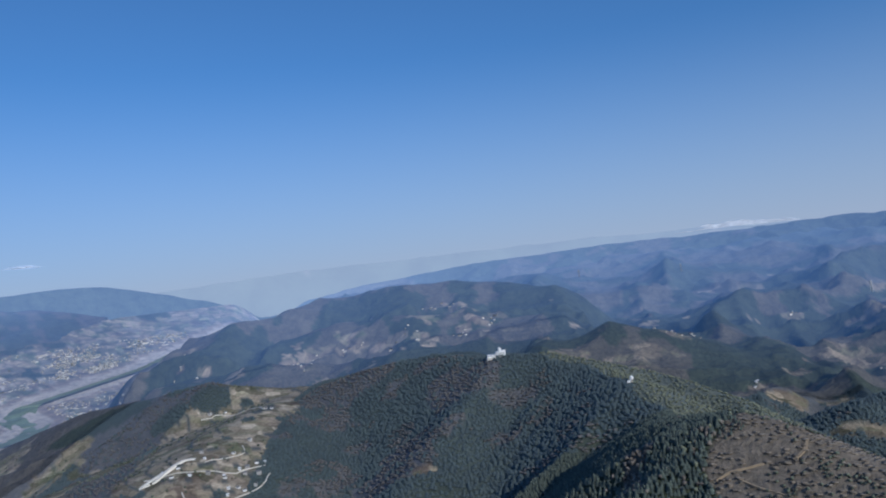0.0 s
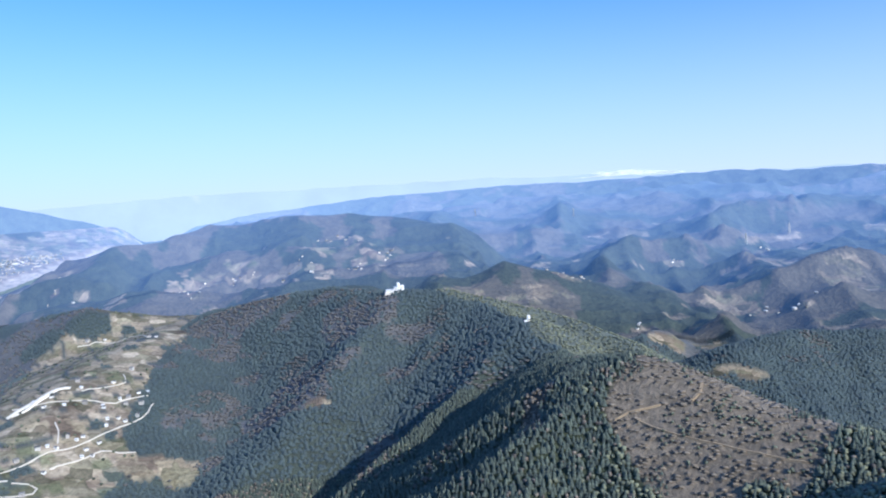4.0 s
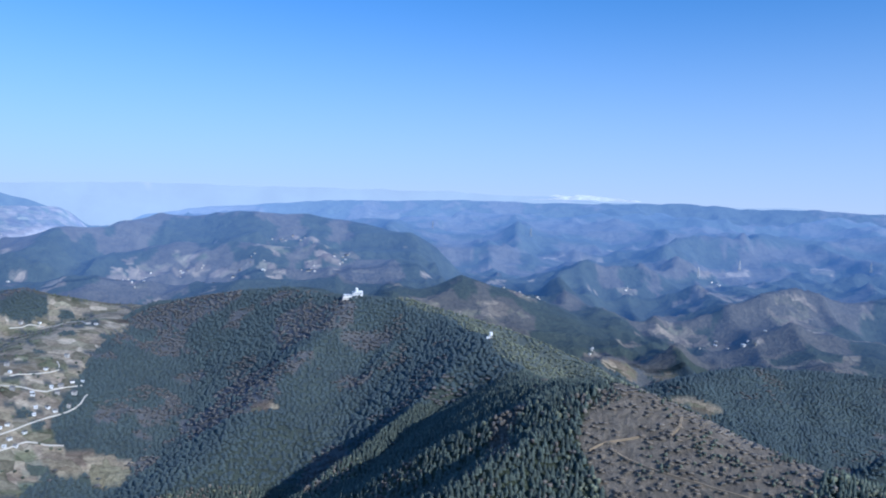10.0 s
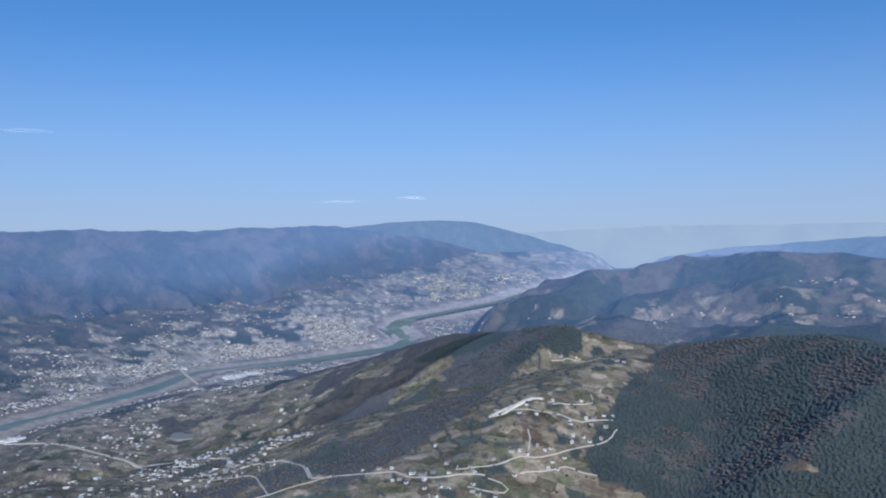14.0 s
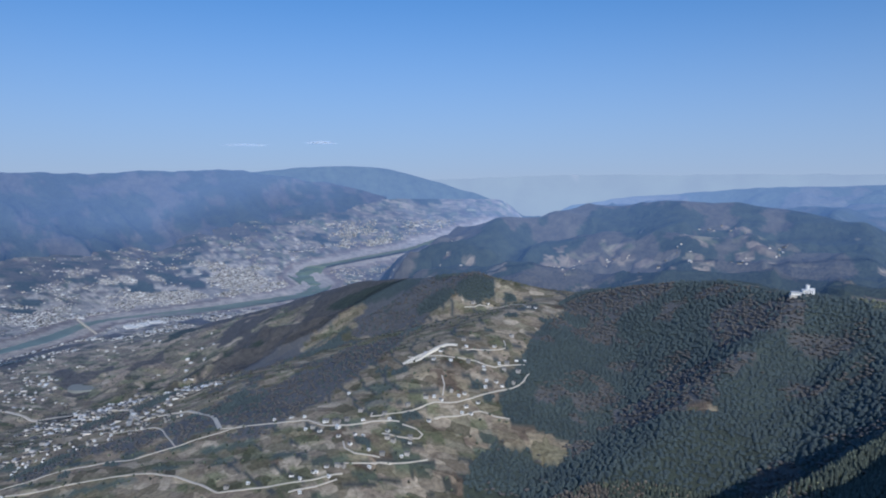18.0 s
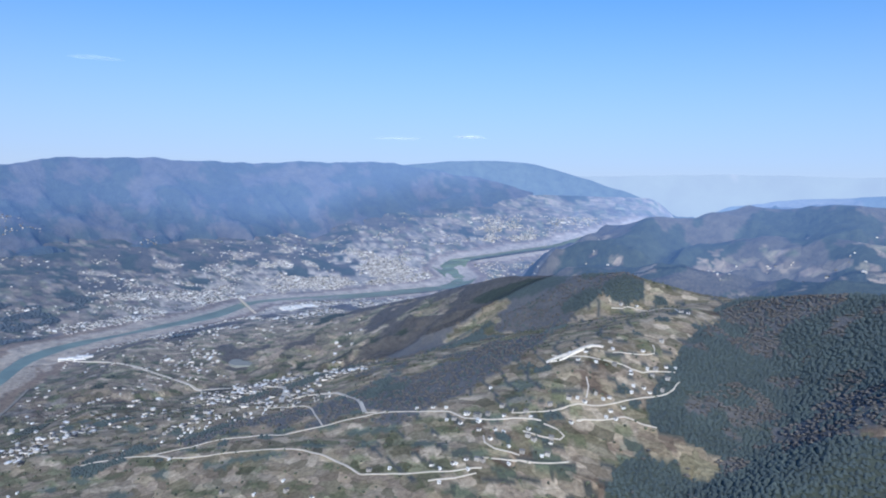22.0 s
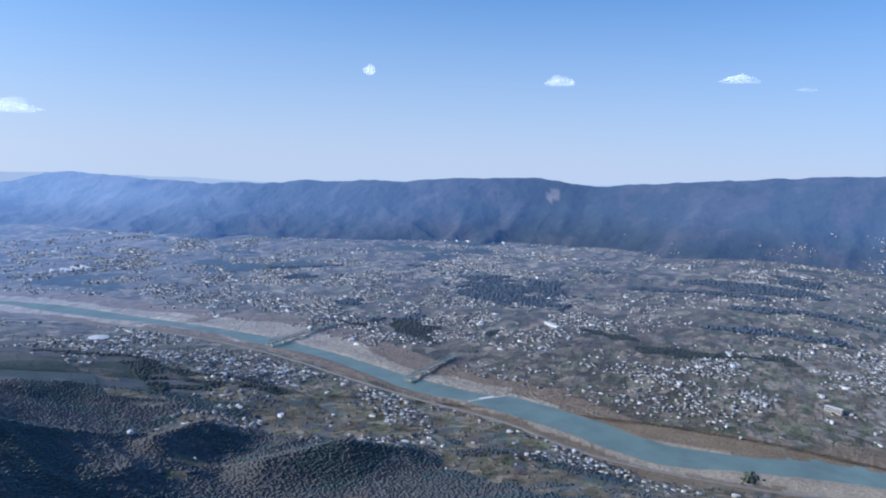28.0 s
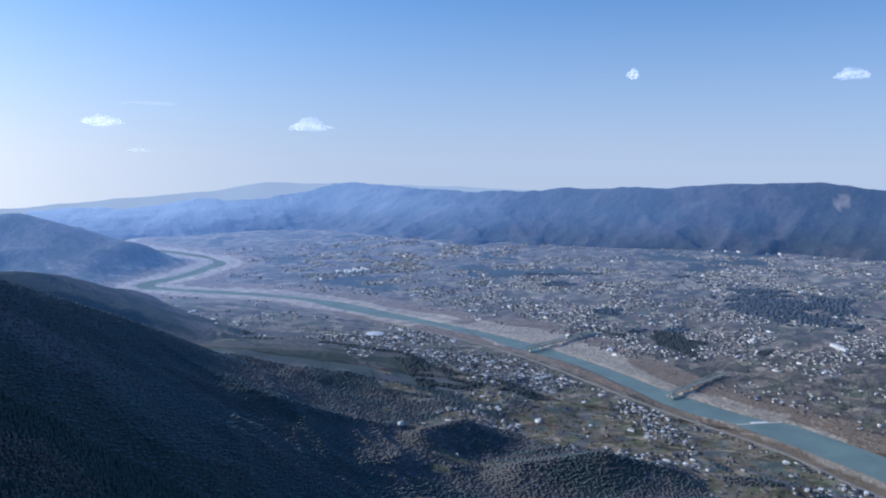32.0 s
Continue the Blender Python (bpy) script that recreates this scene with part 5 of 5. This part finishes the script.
kinds = [house((0, 0, -600), 0, (10, 7), M_TILE, "white-walled farmhouse with a grey tiled gable roof"), house((0, 0, -600), 0, (12, 8), M_TILE, "long two-storey farmhouse with a dark tiled roof", 2, M_WALL), house((0, 0, -600), 0, (8, 6), M_PALE_ROOF, "small farm shed with a pale sheet-metal roof")]
# farms along the lanes of the upper slope
FARMS = [(-572, 656), (-554, 652), (-547, 646), (-579, 643), (-586, 639), (-520, 640), (-509, 640), (-534, 631), (-477, 647), (-491, 657), (-456, 641), (-476, 607), (-541, 677), (-590, 717), (-470, 726), (-458, 743), (-455, 750), (-485, 719), (-511, 586), (-501, 590), (-516, 577),
         (-496, 592), (-499, 575), (-519, 576), (-525, 564), (-607, 1083), (-499, 1005), (-490, 1006), (-468, 889), (-448, 818), (-441, 824), (-428, 845), (-458, 800), (-446, 784), (-437, 790), (-423, 817), (-518, 786), (-510, 842), (-497, 826), (-630, 1076), (-490, 624), (-465, 694), (-442, 723), (-434, 728), (-466, 661)]
spots = [(fx, fy, ground_z(fx, fy), rng.uniform(-25, 25)) for fx, fy in FARMS] + [(x[i], y[i], z[i], math.degrees(turn[i])) for i in order[:130]]
for line in LANE_LINES[:11]:
    p = along(line, 9)[1:-1]
    for q, step in zip(p[::2], np.diff(p, axis=0)[::2]):
        if rng.uniform() < 0.62:
            side = rng.choice([-1, 1]) * rng.uniform(5, 11) / (np.hypot(*step) + 1e-6)
            fx, fy = q[0] - step[1] * side, q[1] + step[0] * side
            spots.append((fx, fy, ground_z(fx, fy), math.degrees(math.atan2(step[1], step[0])) + rng.uniform(-12, 12)))
used = set()
for j, (fx, fy, fz, ft) in enumerate(spots):
    kind = kinds[(j * 7 + j // 3) % 3]
    m = pose(fx, fy, fz + 0.4, 0, 0, ft) @ Matrix.Diagonal((0.64, 0.64, 0.66, 1))
    if kind not in used:
        used.add(kind)
        kind.matrix_world = m
    else:
        copy_thing(kind, m)

# ---- the white hotel on the ridge ----
hz = ground_z(-144, 966)
hotel = thing("hotel", (-146, 964, hz - 2), 14, "white hilltop lodge with a domed stair tower", "building")
part("terrace", box((34, 16, 7), (-1, 0, -1.5), 0.2), M_CONCRETE, hotel, "pale concrete terrace")
part("main_block", box((15, 10, 10), (5, 0, 7), 0.15), M_WHITE, hotel)
part("wing", box((15, 9, 5), (-9, 0, 4.5), 0.15), M_WHITE, hotel)
part("roof", box((15.8, 10.8, 0.5), (5, 0, 12.25), 0.1), M_PALE_ROOF, hotel)
part("wing_roof", box((15.6, 9.8, 0.4), (-9, 0, 7.2), 0.1), M_PALE_ROOF, hotel)
tower = part("stair_tower", prism(2.6, 13, (4, -2, 6), 14), M_WHITE, hotel)
dome = bmesh.new()
bmesh.ops.create_uvsphere(dome, u_segments=14, v_segments=8, radius=2.7)
bmesh.ops.translate(dome, vec=(4, -2, 19), verts=dome.verts)
part("dome", dome, M_WHITE, tower)
part("mast", prism(0.15, 5, (4, -2, 21), 6), M_GALV, tower)
part("annexe", box((6, 7, 13), (10.5, 1, 8), 0.15), M_WHITE, hotel)
for k in range(6):
    part("window", box((1.5, 0.2, 1.5), (-15 + k * 2.4, -4.55, 5.2)), M_DARK_GLASS, hotel)
for row in range(3):
    for k in range(5):
        part("window", box((1.6, 0.2, 1.4), (-1.0 + k * 2.7, -5.05, 4.2 + 2.9 * row)), M_DARK_GLASS, hotel)
hotel.scale = (0.8, 0.8, 0.6)
tz = ground_z(16, 785)
look_out = thing("lookout", (16, 785, tz), 10, "small white round-topped lookout on the wooded ridge", "tower")
part("plinth", prism(3.4, 4, (0, 0, -2), 12), M_CONCRETE, look_out)
part("drum", prism(2.6, 5.5, (0, 0, 2), 14, 2.4), M_WHITE, look_out)
cap = bmesh.new()
bmesh.ops.create_uvsphere(cap, u_segments=14, v_segments=8, radius=2.5)
bmesh.ops.translate(cap, vec=(0, 0, 7.5), verts=cap.verts)
part("dome", cap, M_WHITE, look_out)
part("door", box((1.0, 0.2, 2.0), (0, -2.6, 3.0)), M_BARK, look_out)
look_out.scale = (0.72, 0.72, 0.6)
part("annexe", box((4, 3, 3.5), (-5, -3, 0.5), 0.1), M_WHITE, look_out)

# ---- bridges and weir ----


def girder_bridge(a, b, deck_z, label):
    length = math.dist(a, b)
    turn = math.degrees(math.atan2(b[1] - a[1], b[0] - a[0]))
    e = thing("bridge", ((a[0] + b[0]) / 2, (a[1] + b[1]) / 2, 0), turn, label, "bridge")
    part("deck", box((length, 6.0, 1.2), (0, 0, deck_z), 0.1), M_CONCRETE, e)
    for s in (-1, 1):
        part("parapet", box((length, 0.4, 1.1), (0, s * 2.9, deck_z + 1.1)), M_CONCRETE, e)
    count = max(3, int(length / 38))
    for i in range(count):
        px = -length / 2 + length * (i + 0.5) / count
        part("pier", box((2.2, 6.0, deck_z + 5), (px, 0, (deck_z - 5.5) / 2), 0.3), M_CONCRETE, e)
    return e


def bars(lines, size):
    """Thin square bars between pairs of points, as one mesh."""
    bm = bmesh.new()
    for a, b in lines:
        a, b = Vector(a), Vector(b)
        m = Matrix.Translation((a + b) / 2) @ (b - a).to_track_quat("Z", "Y").to_matrix().to_4x4() @ Matrix.Diagonal((size, size, (b - a).length, 1))
        bmesh.ops.create_cube(bm, size=1.0, matrix=m)
    return bm


def truss_bridge(a, b, deck_z, mat, label):
    e = girder_bridge(a, b, deck_z, label)
    length = math.dist(a, b)
    n = int(length / 9)
    for s in (-1, 1):
        xs = [-length / 2 + length * i / n for i in range(n + 1)]
        lo, hi = deck_z + 0.8, deck_z + 7.0
        part("chord", bars([((xs[0], s * 4.0, lo), (xs[-1], s * 4.0, lo)), ((xs[1], s * 4.0, hi), (xs[-2], s * 4.0, hi))], 0.9), mat, e)
        web = [((xs[i], s * 4.0, lo if i % 2 == 0 else hi), (xs[i + 1], s * 4.0, hi if i % 2 == 0 else lo)) for i in range(n)]
        part("web", bars(web, 0.6), mat, e)
    return e


girder_bridge((-1815, 261), (-1600, 404), 7.0, "long pale concrete road bridge over the river")
girder_bridge((-1552, 38), (-1375, 142), 6.0, "narrow pale concrete bridge over the green river")
truss_bridge((-1250, -910), (-1478, -948), 7.0, M_STEEL, "green steel truss bridge over the gravel bars")
truss_bridge((-1225, -1328), (-1500, -1367), 7.0, M_STEEL, "grey steel truss bridge further down the river")
girder_bridge((-2260, 1480), (-2560, 1600), 6.0, "pale road bridge up the valley beside the town")
weir = thing("weir", (-1290, -731, 0), 157, "white water spilling over a low river weir", "weir")
part("sill", box((92, 5, 3.4), (0, 0, -0.9), 0.3), M_CONCRETE, weir)
part("apron", box((34, 7, 0.6), (2, 4, 0.75), 0.1), M_WHITE, weir, "white apron of falling water")
isl = scatter("grove", ROUND, np.stack([-1258 + rng.normal(0, 9, 40), -221 + rng.normal(0, 5, 40), np.full(40, 0.2)], -1), rng.uniform(4, 8, (40, 3)), rng.uniform(0, 6, 40), [M_GROVE], rng.integers(0, 4, 40))
tagged(isl, "clump of dark trees on an islet in the river", "trees", kind="stuff")

# ---- large buildings that stand out ----


def hall(name, at, turn, size, roof_mat, wall_mat, label, category="building", bands=0):
    length, width, height = size
    hx, hy = at
    e = thing(name, (hx, hy, ground_z(hx, hy)), turn, label, category)
    part("wall", box((length, width, height + 3), (0, 0, (height - 3) / 2), 0.1), wall_mat, e)
    part("roof", gable(length, width, height, height + width * 0.09, 0.6), roof_mat, e)
    for k in range(bands):
        part("window", box((length * 0.9, 0.2, 1.2), (0, -width / 2 - 0.05, 2.0 + 3.1 * k)), M_DARK_GLASS, e)
        part("window", box((length * 0.9, 0.2, 1.2), (0, width / 2 + 0.05, 2.0 + 3.1 * k)), M_DARK_GLASS, e)
    return e


hall("sports_hall", (-1836, 120), 70, (44, 26, 9), M_BLUE_ROOF, M_WHITE, "large hall with a dark blue roof and white walls", bands=2)
hall("warehouse", (-1853, -902), 62, (62, 13, 6), M_PALE_ROOF, M_WHITE, "long white warehouse on the terrace above the town", bands=1)
hall("factory", (-1703, 192), 60, (34, 17, 8), M_PALE_ROOF, M_WHITE, "white factory shed beside the bridge approach", bands=1)
hall("factory", (-1690, 222), 60, (22, 12, 7), M_PALE_ROOF, M_WHITE, "smaller white shed beside the bridge approach")
hall("school", (-2268, 210), 74, (72, 13, 10), M_PALE_ROOF, M_WHITE, "long white school building with rows of windows", bands=3)
hall("school", (-2245, 330), 74, (58, 12, 9), M_PALE_ROOF, M_BEIGE, "long beige school building with rows of windows", bands=3)
hall("office_block", (-1678, -179), 78, (32, 11, 9), M_PALE_ROOF, M_BEIGE, "beige office block with a car park", bands=3)
for k in range(9):
    hall("factory", (-2190 + 22 * (k % 3) - 34 * (k // 3), 1570 + 34 * (k % 3) + 14 * (k // 3)), 78, (34, 15, 7), M_PALE_ROOF, M_WHITE, "white factory shed on the river flat", bands=1)
for k in range(5):
    hall("workshop", (-2038 + 17 * k, 770 + 11 * (k % 3) + 6 * k), 50 + 8 * k, (22, 13, 6), M_PALE_ROOF, M_WHITE, "white workshop near the river bend", bands=1)
for k in range(4):
    hall("workshop", (-1588 + 18 * k, 430 + 13 * (k % 2)), 35, (24, 13, 7), M_PALE_ROOF, M_WHITE, "white workshop at the bridge head", bands=1)
for k in range(6):
    hall("factory", (-3041 + 30 * k, -1838 - 46 * k), 58, (46, 14, 4), M_PALE_ROOF, M_WHITE, "white factory hall at the foot of the mountains")
for k in range(7):
    hall("factory", (-1420 + 36 * (k % 4), -2586 + 30 * (k // 4)), 70, (40, 18, 7), M_PALE_ROOF, M_WHITE, "white factory hall on the western plain")
rz = ground_z(-949, -1586)
arena = thing("tank_house", (-949, -1586, rz), 0, "low round pale building among houses", "building")
part("drum", prism(22, 8, (0, 0, -2), 28), M_BEIGE, arena)
part("roof", prism(23, 3, (0, 0, 6), 28, 6), M_PALE_ROOF, arena)
dz = ground_z(-617, -869)
chapel = thing("hall", (-617, -869, dz), 20, "white house with a rounded roof on the foothill", "building")
part("wall", box((8, 5, 7), (0, 0, 0.5), 0.1), M_WHITE, chapel)
part("roof", prism(4.4, 1.6, (0, 0, 4), 16, 2.2), M_PALE_ROOF, chapel)

# ---- pylons on the hills ----
pylon = thing("pylon", (0, 0, -700), 0, "grey steel lattice power pylon on a wooded hill", "pylon", "pylons across the hills")
legs = [((s * 3, u * 3, -3), (s * 0.9, u * 0.9, 34)) for s in (-1, 1) for u in (-1, 1)]
for leg in legs:
    part("leg", bars([leg], 0.9), M_GALV, pylon)
for k in range(6):
    q, r2 = 3 - 0.34 * k, 3 - 0.34 * (k + 1)
    h0, h1 = 5.4 * k, 5.4 * (k + 1)
    part("brace", bars([((-q, -q, h0), (r2, -r2, h1)), ((q, q, h0), (-r2, r2, h1)), ((-q, q, h0), (-r2, -r2, h1)), ((q, -q, h0), (r2, r2, h1))], 0.4), M_GALV, pylon)
for h0, reach in ((24, 7.5), (28.5, 6.5), (33, 5.5)):
    part("crossarm", bars([((-reach, 0, h0), (reach, 0, h0)), ((-reach, 0, h0), (0, 0, h0 + 1.6)), ((reach, 0, h0), (0, 0, h0 + 1.6))], 0.6), M_GALV, pylon)
PYLONS = [(-115, 3726), (320, 3261), (764, 2406), (1016, 2721), (1381, 2535), (1618, 2385), (1738, 2383), (1750, 2180), (1187, 1777)]
for j, (px, py) in enumerate(PYLONS):
    m = pose(px, py, ground_z(px, py), 0, 0, 35 + 7 * j)
    if j == 0:
        pylon.matrix_world = m
    else:
        copy_thing(pylon, m)

# ---- clouds ----


def cloud_material(name, thick):
    m, t, p = material(name)
    out = next(n for n in t.nodes if n.type == "OUTPUT_MATERIAL")
    t.nodes.remove(p)
    mix, clear, add = t.nodes.new("ShaderNodeMixShader"), t.nodes.new("ShaderNodeBsdfTransparent"), t.nodes.new("ShaderNodeAddShader")
    for k, bsdf in enumerate((t.nodes.new("ShaderNodeBsdfDiffuse"), t.nodes.new("ShaderNodeBsdfTranslucent"))):
        bsdf.inputs["Color"].default_value = (0.84, 0.83, 0.86, 1)
        t.links.new(bsdf.outputs[0], add.inputs[k])
    t.links.new(spread(t, noise_node(t, 90.0, 2.0), 0.5 * thick, thick), mix.inputs[0])
    t.links.new(clear.outputs[0], mix.inputs[1])
    t.links.new(add.outputs[0], mix.inputs[2])
    t.links.new(mix.outputs[0], out.inputs["Surface"])
    return m


M_CLOUD, M_WISP = cloud_material("cloud", 0.19), cloud_material("thin_cloud", 0.09)


def cloud(yaw, el, wide, tall, seed):
    """A heap of puffs on a flat base, thinning out to ragged ends."""
    r = np.random.default_rng(seed)
    a, dist = math.radians(yaw), 4700
    spot = (CENTRE[0] - math.sin(a) * dist, CENTRE[1] + math.cos(a) * dist, 505 + dist * math.tan(math.radians(el)))
    thick = tall > 60
    bm = bmesh.new()
    for k, size in enumerate((1.1, 0.75) if wide < 300 else (0.95,)):
        shell = bmesh.ops.create_icosphere(bm, subdivisions=3, radius=1.0)["verts"]
        c = np.array([v.co[:] for v in shell])
        away = r.uniform(0, 40)
        lumps = 1 + 0.42 * bumps(c[:, 0] * 2.2 + away, c[:, 2] * 2.2 + c[:, 1], 1.0, seed + 7 * k) + 0.22 * bumps(c[:, 0] * 5 + away, c[:, 2] * 5 + 2 * c[:, 1], 1.0, seed + 1)
        c = size * c * lumps[:, None] * (wide * 0.36, tall * 0.5, tall * (0.5 if thick else 0.28))
        c[:, 2] = np.where(c[:, 2] < 0, c[:, 2] * 0.4, c[:, 2] * np.clip(1 - 0.7 * (c[:, 0] / (wide * 0.45)) ** 2, 0.15, 1))
        for vert, q in zip(shell, c + (r.uniform(-0.06, 0.06) * wide, 0, 0)):
            vert.co = q
    for face in bm.faces:
        face.smooth = True
    me = bpy.data.meshes.new("cloud")
    bm.to_mesh(me)
    bm.free()
    me.materials.append(M_CLOUD if thick else M_WISP)
    ob = new("cloud", me)
    ob.matrix_world = pose(*spot, 0, 0, yaw)
    tagged(ob, "small white fair-weather cloud low in the sky" if thick else "thin grey wisp of cloud low in the sky", "cloud", "clouds low in the sky")


CLOUDS = [(118.8, 5.09, 220, 78), (106.1, 5.47, 249, 64), (101.9, 4.82, 142, 32), (92.9, 2.80, 163, 28), (132.9, 5.39, 99, 85), (156.8, 1.42, 267, 92), (-173.1, 1.29, 534, 78), (-177.9, 0.90, 338, 85), (168.0, 2.83, 409, 49), (171.2, 1.42, 249, 92), (67.6, 7.18, 356, 49), (46.9, 2.47, 320, 28), (41.0, 2.68, 249, 35), (41.4, 2.74, 213, 35), (46.5, 2.54, 391, 21), (168.7, -0.46, 142, 56)]
for j, (yaw, el, wide, tall) in enumerate(CLOUDS):
    cloud(yaw, el, wide, tall, 50 + j)

# the snow-covered mountain on the eastern horizon, its hazy brightness painted as glow
M_SNOW = hazed_land("snow", (0.55, 0.68, 0.90), 0.42, 0.0)
ya = np.linspace(-14.5, -6.0, 40)
lift = np.sin(np.pi * (ya + 14.5) / 8.5) ** 0.8
gx, gy = fan(ya, np.linspace(4880, 4925, 4))
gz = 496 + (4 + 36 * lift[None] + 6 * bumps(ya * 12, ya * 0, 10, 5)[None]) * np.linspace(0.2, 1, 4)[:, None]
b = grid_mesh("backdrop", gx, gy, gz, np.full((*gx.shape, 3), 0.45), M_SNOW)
tagged(b, "low snow-covered mountain on the horizon", "mountain", kind="structure")
